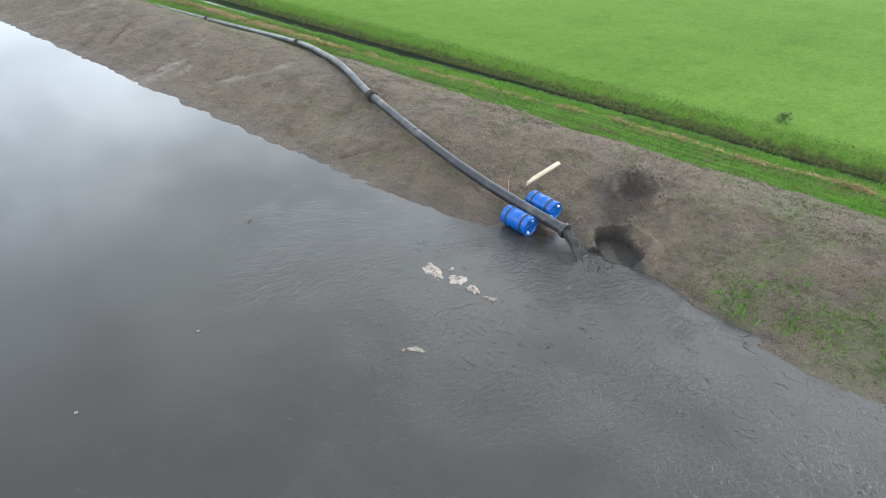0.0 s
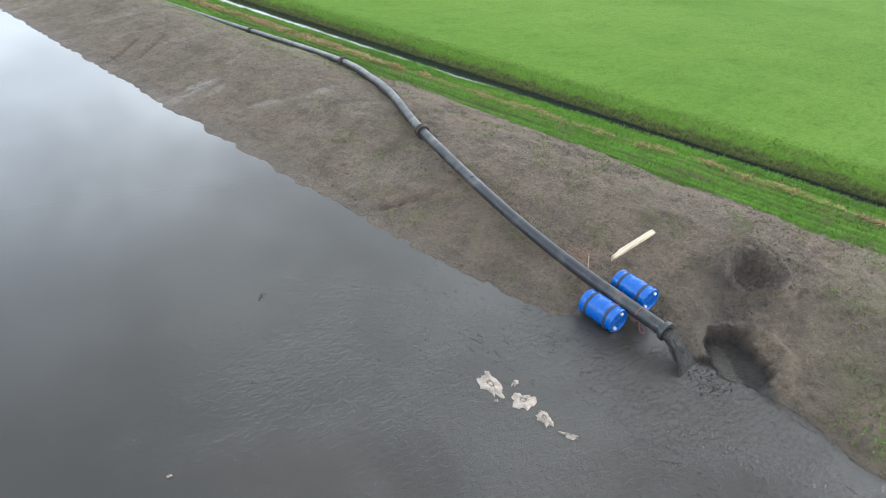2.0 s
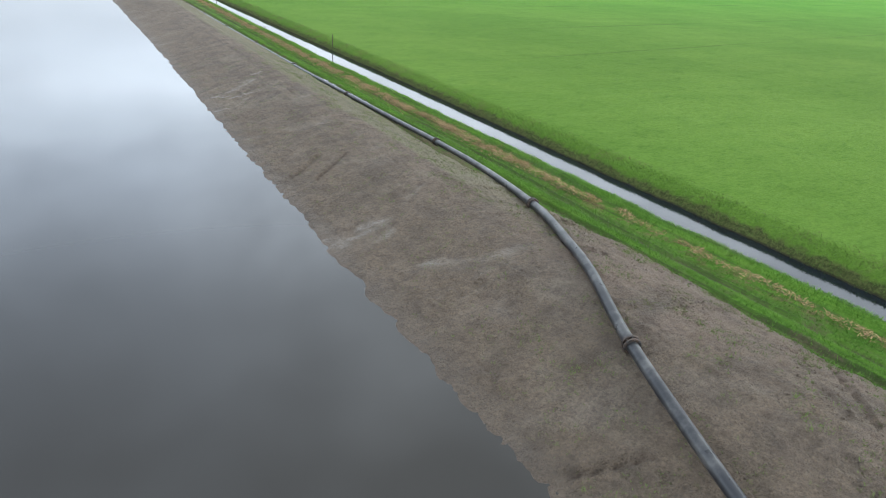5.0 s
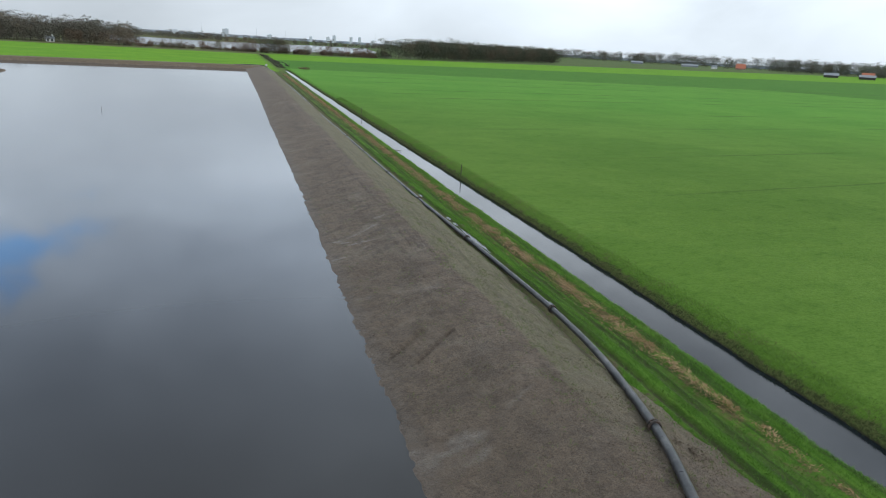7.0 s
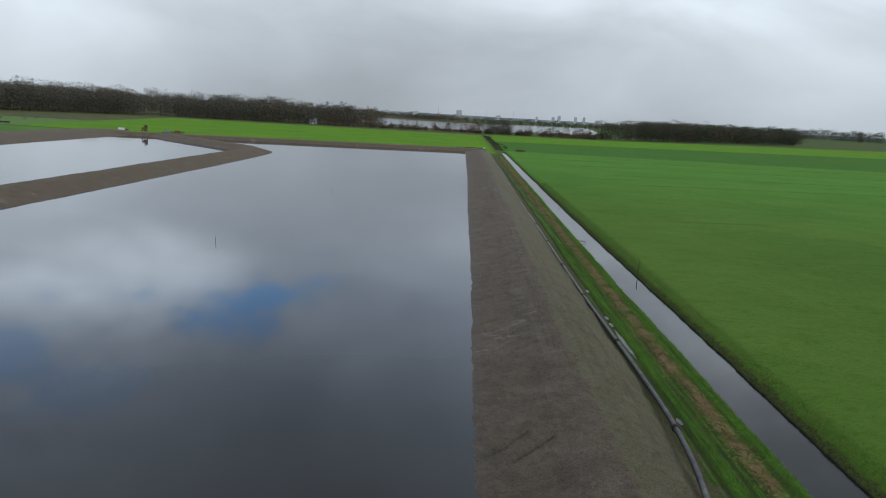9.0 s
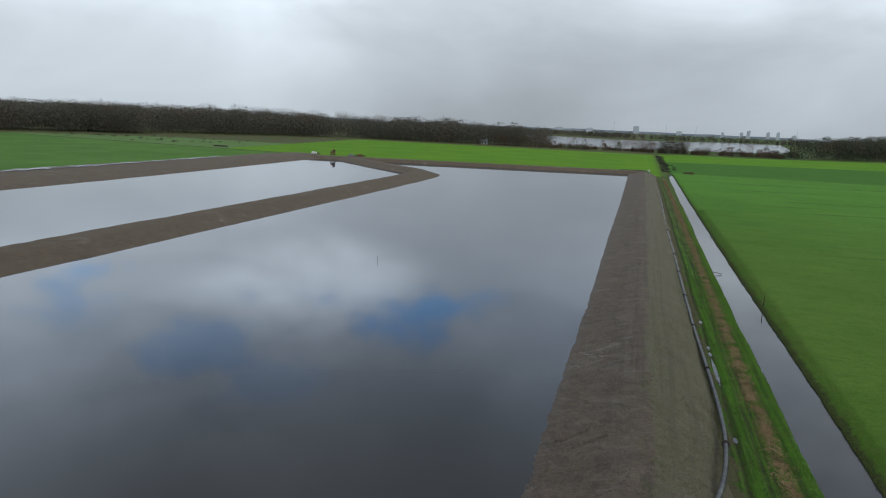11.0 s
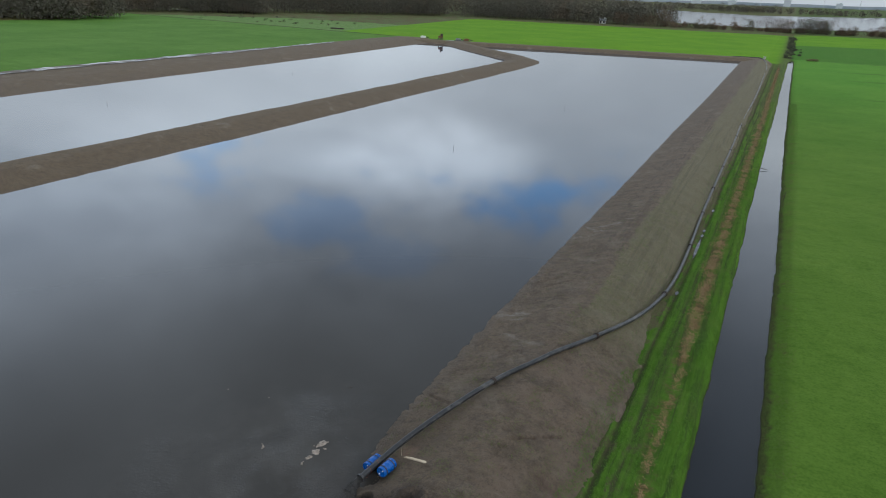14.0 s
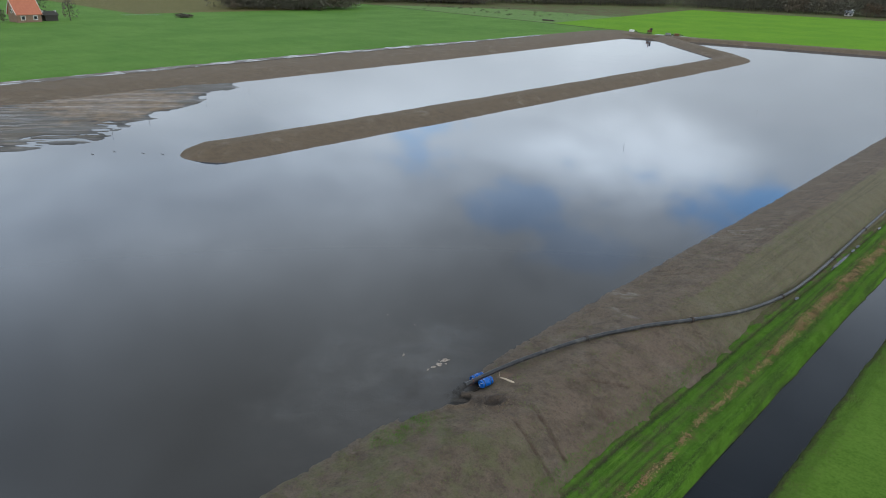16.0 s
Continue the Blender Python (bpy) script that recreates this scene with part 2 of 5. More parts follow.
    c = N.mix(N.math("MULTIPLY", shore, 0.30), c, dark)
    # sky sheen of the wet patches, put in as a paler colour
    c = N.mix(N.math("MULTIPLY", wet, 0.40), c, (0.25, 0.215, 0.185))
    rough = N.math("SUBTRACT", 0.82, N.math("MAXIMUM", N.math("MULTIPLY", wet, 0.50), N.math("MULTIPLY", shore, 0.16)))
    lump = N.noise(p, 5.5, 6, 0.72)
    crumb = N.add("ShaderNodeTexVoronoi")
    N.put(crumb.inputs["Vector"], p)
    crumb.inputs["Scale"].default_value = 17.0
    shade = N.xyz(crumb.outputs["Color"])[0]
    pebble = N.add("ShaderNodeTexVoronoi")
    N.put(pebble.inputs["Vector"], N.vmath("ADD", p, N.scaled(p, (0, 0, 0.6))))
    pebble.inputs["Scale"].default_value = 42.0
    shade2 = N.xyz(pebble.outputs["Color"])[1]
    crumb = N.math("MULTIPLY", N.step(crumb.outputs["Distance"], 0.55, 0.1), N.step(N.noise(p, 1.7, 4, 0.6), 0.40, 0.62))
    # shade between lumps painted in: colour drops where the bump height is low
    c = N.mix(N.math("MULTIPLY", N.step(lump, 0.50, 0.36), 0.55), c, N.mix(1.0, c, (0.55, 0.53, 0.52), "MULTIPLY"))
    c = N.vmath("SCALE", c, scale=N.math("MULTIPLY", N.span(shade, 0, 1, 0.92, 1.09), N.span(shade2, 0, 1, 0.91, 1.10)))
    grit = N.noise(p, 38.0, 4, 0.7)
    c = N.mix(N.math("MULTIPLY", N.step(grit, 0.50, 0.66), 0.26), c, N.mix(1.0, c, (0.45, 0.45, 0.45), "MULTIPLY"))
    c = N.mix(N.math("MULTIPLY", N.step(grit, 0.44, 0.32), 0.20), c, N.mix(1.0, c, (1.5, 1.47, 1.42), "MULTIPLY"))
    n1 = N.bump(mid, 0.5, 0.10)
    n1 = N.bump(lump, 0.9, 0.10, n1)
    n1 = N.bump(crumb, 0.8, 0.03, n1)
    n2 = N.bump(fine, 1.0, 0.07, n1)
    return {"color": c, "rough": rough, "normal": n2}


def silt_nodes(N):
    p = N.place()
    x, y, z = N.xyz(p)
    along = N.math("ADD", N.math("MULTIPLY", x, 0.58), N.math("MULTIPLY", y, 0.81))
    across = N.math("SUBTRACT", N.math("MULTIPLY", x, 0.81), N.math("MULTIPLY", y, 0.58))
    v = N.add("ShaderNodeCombineXYZ")
    N.put(v.inputs[0], N.math("MULTIPLY", along, 0.06))
    N.put(v.inputs[1], N.math("MULTIPLY", across, 0.35))
    streak = N.noise(v.outputs[0], 1.0, 6, 0.7)
    c = N.mix(N.step(streak, 0.38, 0.62), (0.034, 0.030, 0.024), (0.105, 0.086, 0.064))
    sand = N.math("ADD", N.vmath("DISTANCE", N.scaled(p, (0.6, 1, 0)), (-51.0, 23.5, 0)), N.span(N.noise(p, 0.22, 5, 0.65), 0.3, 0.7, -6, 6))
    sandy = N.mix(N.step(N.noise(p, 0.5, 5, 0.65), 0.35, 0.65), (0.115, 0.082, 0.052), (0.225, 0.155, 0.095))
    c = N.mix(N.math("MULTIPLY", N.step(sand, 15, 8), 0.85), c, sandy)
    bars = N.noise(N.scaled(v.outputs[0], (1, 2.4, 1)), 1.6, 5, 0.65, 0.6)
    c = N.mix(N.math("MULTIPLY", N.step(bars, 0.52, 0.60), N.math("MULTIPLY", N.step(y, 18, 8), 0.6)), c, (0.23, 0.195, 0.155))
    c = N.mix(N.step(z, 0.07, 0.01), c, (0.042, 0.038, 0.033))
    return {"color": c, "rough": N.span(streak, 0.35, 0.6, 0.30, 0.85), "normal": N.bump(N.noise(p, 1.5, 5, 0.65), 0.5, 0.12)}


M_MUD = material("mud", nodes=lambda N: mud_nodes(N, True))
M_BERM = material("dry_mud", nodes=lambda N: mud_nodes(N, False, (0.162, 0.116, 0.070), (0.096, 0.068, 0.043), (0.20, 0.150, 0.098)))
M_SILT = material("silt", nodes=lambda N: silt_nodes(N))
M_DARKMUD = material("wet_black_mud", nodes=lambda N: {
    "color": N.mix(N.step(N.noise(N.place(), 9, 5, 0.6), 0.35, 0.65), (0.022, 0.02, 0.019), (0.06, 0.055, 0.05)),
    "rough": N.span(N.noise(N.place(), 6, 3), 0.3, 0.7, 0.2, 0.6),
    "normal": N.bump(N.noise(N.place(), 28, 6, 0.75), 1.0, 0.09)})


def ground_nodes(N):
    p = N.place()
    x, y, z = N.xyz(p)
    wob = N.span(N.noise(p, 0.25, 3), 0.3, 0.7, -1.5, 1.5)
    xe = N.math("ADD", x, N.math("MULTIPLY", wob, 0.25))
    big = N.noise(p, 0.045, 4, 0.55)
    rows = N.noise(N.scaled(p, (0.025, 0.55, 1)), 1.0, 3, 0.5)
    mid = N.noise(p, 0.7, 5, 0.65)
    fine = N.noise(p, 7.0, 5, 0.75)
    # parcels
    lush = N.mix(N.step(big, 0.35, 0.65), (0.094, 0.176, 0.025), (0.116, 0.204, 0.033))
    # lighter far part of the east field: distance haze put into the colour
    east_hazed = N.mix(N.step(big, 0.35, 0.65), (0.102, 0.262, 0.034), (0.124, 0.290, 0.040))
    east = N.mix(N.step(N.math("ADD", y, N.math("MULTIPLY", x, 0.6)), 70, 260), lush, east_hazed)
    north = N.mix(N.step(big, 0.35, 0.65), (0.125, 0.285, 0.016), (0.155, 0.32, 0.02))
    dark_zone = N.math("MAXIMUM", N.step(y, 280, 283), N.step(N.math("ADD", y, N.math("MULTIPLY", x, 2.1)), 826, 834))
    east = N.mix(N.math("MULTIPLY", dark_zone, 0.65), east, (0.058, 0.155, 0.022))
    strip_zone = N.math("SUBTRACT", y, N.math("MULTIPLY", N.math("SUBTRACT", x, 92.0), 0.30))
    east = N.mix(N.step(strip_zone, 396, 404), east, north)
    west = N.mix(N.step(big, 0.35, 0.65), (0.100, 0.212, 0.040), (0.126, 0.245, 0.050))
    meadow = N.mix(N.step(mid, 0.35, 0.65), (0.12, 0.22, 0.055), (0.18, 0.26, 0.10))
    verge = N.mix(N.step(mid, 0.35, 0.7), (0.058, 0.128, 0.016), (0.095, 0.205, 0.024))
    verge = N.mix(N.math("MULTIPLY", N.step(y, 70, 150), 0.6), verge, (0.128, 0.138, 0.056))
    far = N.mix(N.step(big, 0.4, 0.6), (0.085, 0.135, 0.04), (0.115, 0.135, 0.055))
    rough_land = N.mix(N.step(N.noise(p, 0.09, 4, 0.6), 0.40, 0.62), (0.125, 0.105, 0.055), (0.12, 0.15, 0.06))
    c = N.mix(N.step(x, 27.0, 27.2), verge, east)
    c = N.mix(N.math("MULTIPLY", N.step(y, 253, 254), N.step(x, 25.2, 21.5)), c, north)
    c = N.mix(N.step(x, -112, -113), c, west)
    nwv = N.math("ADD", N.math("ADD", y, N.math("MULTIPLY", x, 0.15)), N.math("MULTIPLY", wob, 0.5))
    nw = N.math("MULTIPLY", N.step(nwv, 239, 240.5), N.step(x, -112, -113))
    lime = N.step(N.math("ADD", x, N.math("MULTIPLY", N.math("SUBTRACT", y, 282.0), 0.145)), -177, -175)
    wild = N.math("MULTIPLY", N.step(N.math("ADD", y, N.math("MULTIPLY", wob, 4.0)), 346, 352), N.step(x, -150, -170))
    wild = N.math("MAXIMUM", wild, N.step(N.math("ADD", N.math("SUBTRACT", y, N.math("MULTIPLY", x, 0.74)), N.math("MULTIPLY", wob, 3.0)), 546, 554))
    c = N.mix(nw, c, N.mix(lime, N.mix(wild, meadow, rough_land), north))
    edge_line = N.math("MULTIPLY", N.step(N.math("ABSOLUTE", N.math("SUBTRACT", nwv, 239.5)), 2.2, 0.8), N.step(x, -112, -113))
    c = N.mix(N.math("MULTIPLY", edge_line, 0.75), c, (0.055, 0.06, 0.03))
    c = N.mix(N.math("MULTIPLY", N.step(N.math("ADD", y, N.math("MULTIPLY", wob, 2.0)), 486, 492), N.step(x, 40, 20)), c, rough_land)
    beyond = N.math("SUBTRACT", N.math("ADD", y, N.math("MULTIPLY", wob, 2.0)), N.math("MULTIPLY", N.math("MAXIMUM", N.math("SUBTRACT", x, 90.0), 0.0), 0.55))
    c = N.mix(N.math("MULTIPLY", N.step(beyond, 515, 520), N.step(x, 20, 30)), c, far)
    west_edge = N.math("MULTIPLY", N.step(N.math("ABSOLUTE", N.math("ADD", x, N.math("ADD", 121.0, N.math("MULTIPLY", wob, 0.3)))), 3.0, 1.2), N.step(y, 262, 255))
    c = N.mix(N.math("MULTIPLY", west_edge, 0.8), c, (0.05, 0.045, 0.028))
    reed = N.math("MULTIPLY", N.step(N.math("ADD", x, N.math("MULTIPLY", wob, 2.0)), -312, -318), N.math("MULTIPLY", N.step(y, 112, 118), N.step(y, 235, 225)))
    c = N.mix(N.math("MULTIPLY", reed, 0.85), c, N.mix(N.step(mid, 0.35, 0.65), (0.13, 0.10, 0.045), (0.20, 0.15, 0.075)))
    # growth: sward rows, thin and thick spots
    c = N.mix(N.math("MULTIPLY", N.step(rows, 0.44, 0.62), 0.10), c, N.mix(1.0, c, (0.72, 0.72, 0.6), "MULTIPLY"))
    blotch = N.noise(N.scaled(p, (0.8, 1.3, 1)), 0.21, 5, 0.68)
    c = N.mix(N.math("MULTIPLY", N.step(blotch, 0.50, 0.66), 0.32), c, N.mix(1.0, c, (0.70, 0.78, 0.62), "MULTIPLY"))
    c = N.mix(N.math("MULTIPLY", N.step(blotch, 0.46, 0.32), 0.32), c, N.mix(1.0, c, (1.30, 1.16, 1.25), "MULTIPLY"))
    c = N.mix(N.math("MULTIPLY", N.step(mid, 0.50, 0.72), 0.40), c, N.mix(1.0, c, (0.62, 0.70, 0.6), "MULTIPLY"))
    c = N.mix(N.math("MULTIPLY", N.step(fine, 0.45, 0.62), 0.5), c, N.mix(1.0, c, (0.50, 0.58, 0.45), "MULTIPLY"))
    tuft = N.noise(N.scaled(p, (0.9, 1.6, 1)), 2.2, 6, 0.72)
    c = N.mix(N.math("MULTIPLY", N.step(tuft, 0.50, 0.64), 0.45), c, N.mix(1.0, c, (0.62, 0.72, 0.6), "MULTIPLY"))
    c = N.mix(N.math("MULTIPLY", N.step(tuft, 0.46, 0.34), 0.35), c, N.mix(1.0, c, (1.35, 1.22, 1.4), "MULTIPLY"))
    drill = N.noise(N.scaled(p, (0.10, 1.7, 1)), 1.0, 5, 0.65)
    c = N.mix(N.math("MULTIPLY", N.math("MULTIPLY", N.step(drill, 0.52, 0.66), N.step(x, 28, 30)), 0.20), c, N.mix(1.0, c, (0.66, 0.76, 0.6), "MULTIPLY"))
    furrow = N.noise(N.scaled(p, (4.2, 0.12, 1)), 1.0, 4, 0.6)
    onverge = N.math("MULTIPLY", N.step(x, 27.0, 26.0), N.math("MULTIPLY", N.step(x, 19.0, 20.0), N.step(y, 262, 255)))
    c = N.mix(N.math("MULTIPLY", onverge, N.math("MULTIPLY", N.step(furrow, 0.50, 0.62), 0.75)), c, (0.040, 0.062, 0.020))
    c = N.mix(N.math("MULTIPLY", onverge, N.math("MULTIPLY", N.step(furrow, 0.46, 0.34), 0.5)), c, (0.12, 0.22, 0.03))
    # bare ditch sides with dead growth, straw on the verge, wheel tracks
    side = N.math("MULTIPLY", N.step(N.math("ADD", z, N.span(N.noise(p, 2.0, 4, 0.65), 0.3, 0.7, -0.14, 0.14)), -1.00, -1.20), N.step(N.math("ABSOLUTE", N.math("SUBTRACT", x, 27)), 3.6, 3.2))
    side_e = N.math("MULTIPLY", side, N.step(x, 27, 27.2))
    bare = N.mix(N.step(fine, 0.4, 0.6), (0.030, 0.027, 0.016), (0.095, 0.098, 0.038))
    c = N.mix(N.math("MULTIPLY", side_e, 0.85), c, bare)
    c = N.mix(N.math("MULTIPLY", N.step(z, -1.36, -1.44), N.math("MULTIPLY", N.step(N.math("ABSOLUTE", N.math("SUBTRACT", x, 27)), 3.6, 3.2), 0.9)), c, (0.03, 0.027, 0.018))
    litter = N.math("MULTIPLY", N.step(N.math("ABSOLUTE", N.math("SUBTRACT", xe, N.span(y, 45, 140, 23.42, 23.75))), 0.62, 0.12), N.step(N.noise(p, 0.9, 6, 0.8), 0.44, 0.56))
    c = N.mix(N.math("MULTIPLY", litter, N.math("MULTIPLY", N.step(y, 262, 255), N.span(y, 10, 40, 0.6, 0.95))), c, N.mix(N.step(fine, 0.35, 0.65), (0.060, 0.044, 0.024), (0.17, 0.118, 0.062)))
    foot = N.math("ADD", N.span(y, 20, 38, 20.3, 21.5), N.span(N.noise(p, 0.9, 4, 0.7), 0.3, 0.7, -0.5, 0.5))
    bare_foot = N.math("MULTIPLY", N.math("MULTIPLY", N.step(N.math("SUBTRACT", xe, foot), 0.25, -0.1), N.step(x, 18, 19)), N.step(y, 262, 250))
    c = N.mix(N.math("MULTIPLY", bare_foot, 0.9), c, N.mix(N.step(fine, 0.35, 0.65), (0.075, 0.062, 0.038), (0.145, 0.120, 0.075)))
    # mud in the ruts, darkened to supply shade that the shallow relief lacks
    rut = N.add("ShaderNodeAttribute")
    rut.attribute_name = "rut_mud_shade"
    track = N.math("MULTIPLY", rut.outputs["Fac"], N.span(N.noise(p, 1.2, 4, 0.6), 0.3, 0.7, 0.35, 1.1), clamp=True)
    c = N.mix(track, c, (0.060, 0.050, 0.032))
    bare_near = N.math("MULTIPLY", N.math("MULTIPLY", onverge, N.step(y, 26, 12)), N.step(N.noise(N.scaled(p, (1, 0.5, 1)), 0.8, 5, 0.7), 0.52, 0.62))
    c = N.mix(N.math("MULTIPLY", bare_near, N.math("MULTIPLY", N.step(x, 24.3, 23.7), 0.85)), c, N.mix(N.step(fine, 0.35, 0.65), (0.060, 0.048, 0.030), (0.125, 0.100, 0.064)))
    # parcel ditch line across the eastern field
    line = N.step(N.math("ABSOLUTE", N.math("SUBTRACT", N.math("ADD", y, N.math("MULTIPLY", wob, 0.4)), 279.5)), 1.1, 0.4)
    c = N.mix(N.math("MULTIPLY", N.math("MULTIPLY", line, N.step(x, 34, 36)), 0.7), c, (0.05, 0.06, 0.03))
    tilt_y = N.math("SUBTRACT", N.math("ADD", y, N.math("MULTIPLY", wob, 0.12)), N.math("MULTIPLY", x, 0.14))
    for k_, (at_, wide_) in enumerate(((175.0, 1.6), (150.0, 1.5), (162.0, 1.2), (118.0, 1.0), (96.0, 0.8), (205.0, 1.9), (232.0, 2.0), (70.0, 0.5), (52.0, 0.35))):
        thin = N.math("MULTIPLY", N.step(N.math("ABSOLUTE", N.math("SUBTRACT", tilt_y, at_)), wide_, wide_ * 0.3), N.step(N.noise(N.scaled(p, (0.02, 0.02, 1)), 1.0 + 0.13 * k_, 3, 0.6), 0.40, 0.60))
        c = N.mix(N.math("MULTIPLY", N.math("MULTIPLY", thin, N.step(x, 34, 50)), 0.42), c, (0.04, 0.07, 0.015))
    n1 = N.bump(mid, 0.4, 0.15)
    return {"color": c, "rough": 0.9, "normal": N.bump(fine, 0.7, 0.06, n1)}


M_GROUND = material("grassland", nodes=ground_nodes, spec=0.06)


def pond_nodes(N):
    p = N.place()
    x, y, z = N.xyz(p)
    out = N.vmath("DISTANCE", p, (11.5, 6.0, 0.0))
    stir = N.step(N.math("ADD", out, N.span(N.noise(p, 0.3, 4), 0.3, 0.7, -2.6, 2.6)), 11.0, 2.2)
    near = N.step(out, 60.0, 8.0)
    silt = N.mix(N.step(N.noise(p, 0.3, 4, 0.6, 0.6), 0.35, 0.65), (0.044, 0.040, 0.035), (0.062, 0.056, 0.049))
    # bluer reflection far out is put into the base colour; turbid brown near the outlet
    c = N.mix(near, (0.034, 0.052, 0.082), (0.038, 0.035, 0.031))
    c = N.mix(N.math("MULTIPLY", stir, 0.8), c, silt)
    rip = N.noise(N.scaled(p, (1.0, 1.6, 1)), 7.5, 5, 0.62, 0.8)
    fleck = N.step(N.noise(N.scaled(p, (1.8, 1.0, 1)), 2.6, 6, 0.75, 1.5), 0.60, 0.70)
    swell = N.noise(N.scaled(p, (0.05, 0.12, 1)), 1.0, 2)
    patchy = N.math("MULTIPLY", stir, N.span(N.noise(p, 0.4, 3), 0.35, 0.65, 0.15, 1.0))
    churn = N.step(N.math("ADD", N.vmath("DISTANCE", p, (12.6, 6.6, 0.0)), N.span(N.noise(p, 0.9, 4, 0.6), 0.3, 0.7, -0.9, 0.9)), 3.0, 1.2)
    c = N.mix(N.math("MULTIPLY", churn, 0.8), c, (0.034, 0.029, 0.024))
    patchy = N.math("MULTIPLY", patchy, N.span(churn, 0, 1, 1.0, 1.7))
    h = N.math("ADD", N.math("MULTIPLY", rip, patchy), N.math("MULTIPLY", N.math("MULTIPLY", fleck, stir), 0.22))
    n1 = N.bump(h, 0.50, 0.055)
    # faint breeze far out on the water
    breeze = N.math("MULTIPLY", N.noise(p, 5.0, 2), N.math("MULTIPLY", N.step(swell, 0.5, 0.7), N.step(out, 40, 70)))
    n2 = N.bump(breeze, 0.05, 0.02, n1)
    return {"color": c, "rough": N.span(stir, 0, 1, 0.045, 0.12), "normal": n2}


M_POND = material("pond_water", nodes=pond_nodes, ior=1.34)
M_DITCH = material("ditch_water", color=(0.009, 0.012, 0.017), rough=0.03, ior=1.34)
M_LAKE = material("lake_water", color=(0.05, 0.06, 0.07), rough=0.12, ior=1.34)

# ---- building helpers ----


def mesh_object(name, verts, faces, mat, parent=None, smooth=True, label=""):
    me = bpy.data.meshes.new(name)
    me.from_pydata([tuple(v) for v in verts], [], [tuple(f) for f in faces])
    me.materials.append(mat)
    if smooth:
        me.polygons.foreach_set("use_smooth", [True] * len(me.polygons))
    me.update()
    ob = new(name, me)
    if parent is not None:
        ob.parent = parent
    if label:
        ob["label"] = label
    return ob


def part(name, bm, mat, parent=None, label="", smooth=False):
    me = bpy.data.meshes.new(name)
    bmesh.ops.recalc_face_normals(bm, faces=bm.faces)
    bm.to_mesh(me)
    bm.free()
    me.materials.append(mat)
    if smooth:
        me.polygons.foreach_set("use_smooth", [True] * len(me.polygons))
    ob = new(name, me)
    if parent is not None:
        ob.parent = parent
    if label:
        ob["label"] = label
    return ob


def box(bm, cx, cy, cz, sx, sy, sz, bevel=0.0, m=None):
    made = bmesh.ops.create_cube(bm, size=1.0)["verts"]
    bmesh.ops.scale(bm, vec=(sx, sy, sz), verts=made)
    if bevel:
        edges = list({e for v in made for e in v.link_edges})
        made = list({v for f in bmesh.ops.bevel(bm, geom=edges, offset=bevel, segments=2, affect="EDGES")["faces"] for v in f.verts} | {v for v in made if v.is_valid})
    bmesh.ops.translate(bm, vec=(cx, cy, cz), verts=made)
    if m is not None:
        bmesh.ops.transform(bm, matrix=m, verts=made)
    return bm


def cylinder(bm, a, b, r0, r1=None, n=12):
    a, b = Vector(a), Vector(b)
    made = bmesh.ops.create_cone(bm, cap_ends=True, segments=n, radius1=r0, radius2=r0 if r1 is None else r1, depth=(b - a).length)["verts"]
    turn = (b - a).to_track_quat("Z", "Y").to_matrix().to_4x4()
    bmesh.ops.transform(bm, matrix=Matrix.Translation((a + b) / 2) @ turn, verts=made)
    return bm


def lathe(profile, n=24):
    """A closed body of revolution about x from (x, radius) pairs."""
    verts, faces = [], []
    for px, r in profile:
        for k in range(n):
            a = 2 * math.pi * k / n
            verts.append((px, r * math.cos(a), r * math.sin(a)))
    for i in range(len(profile) - 1):
        for k in range(n):
            a, b = i * n + k, i * n + (k + 1) % n
            faces.append((a, b, b + n, a + n))
    faces.append(tuple(range(n))[::-1])
    faces.append(tuple((len(profile) - 1) * n + k for k in range(n)))
    return verts, faces


def spline(points, step):
    """Points every step metres along a Catmull-Rom curve."""
    P = [Vector(p) for p in points]
    P = [P[0] * 2 - P[1]] + P + [P[-1] * 2 - P[-2]]
    dense = []
    for i in range(1, len(P) - 2):
        a, b, c, d = P[i - 1:i + 3]
        for k in range(40):
            t = k / 40
            dense.append(0.5 * ((2 * b) + (c - a) * t + (2 * a - 5 * b + 4 * c - d) * t * t + (3 * b - a - 3 * c + d) * t ** 3))
    dense.append(P[-2])
    out, run = [dense[0]], 0.0
    for a, b in zip(dense, dense[1:]):
        seg = (b - a).length
        while seg > 1e-9 and run + seg >= step:
            a = a + (b - a) * ((step - run) / seg)
            out.append(a.copy())
            seg, run = (b - a).length, 0.0
        run += seg
    return out


def tube(points, r, n=16):
    verts, faces = [], []
    for i, p in enumerate(points):
        d = (points[min(i + 1, len(points) - 1)] - points[max(i - 1, 0)]).normalized()
        side = d.cross(Vector((0, 0, 1))).normalized()
        up_ = side.cross(d)
        for k in range(n):
            a = 2 * math.pi * k / n
            verts.append(p + side * (r * math.cos(a)) + up_ * (r * math.sin(a)))
    for i in range(len(points) - 1):
        for k in range(n):
            a, b = i * n + k, i * n + (k + 1) % n
            faces.append((a, b, b + n, a + n))
    return verts, faces


def fract(x, y, s, octaves=3, seed=0.0):
    v, amp, tot = 0.0, 1.0, 0.0
    for _ in range(octaves):
        v += amp * noise.noise((x * s + seed, y * s - seed, seed))
        tot += amp
        amp *= 0.5
        s *= 2.1
    return v / tot


def lerp_table(table, v):
    if v <= table[0][0]:
        return table[0][1]
    for (a, va), (b, vb) in zip(table, table[1:]):
        if v < b:
            return va + (vb - va) * (v - a) / (b - a)
    return table[-1][1]


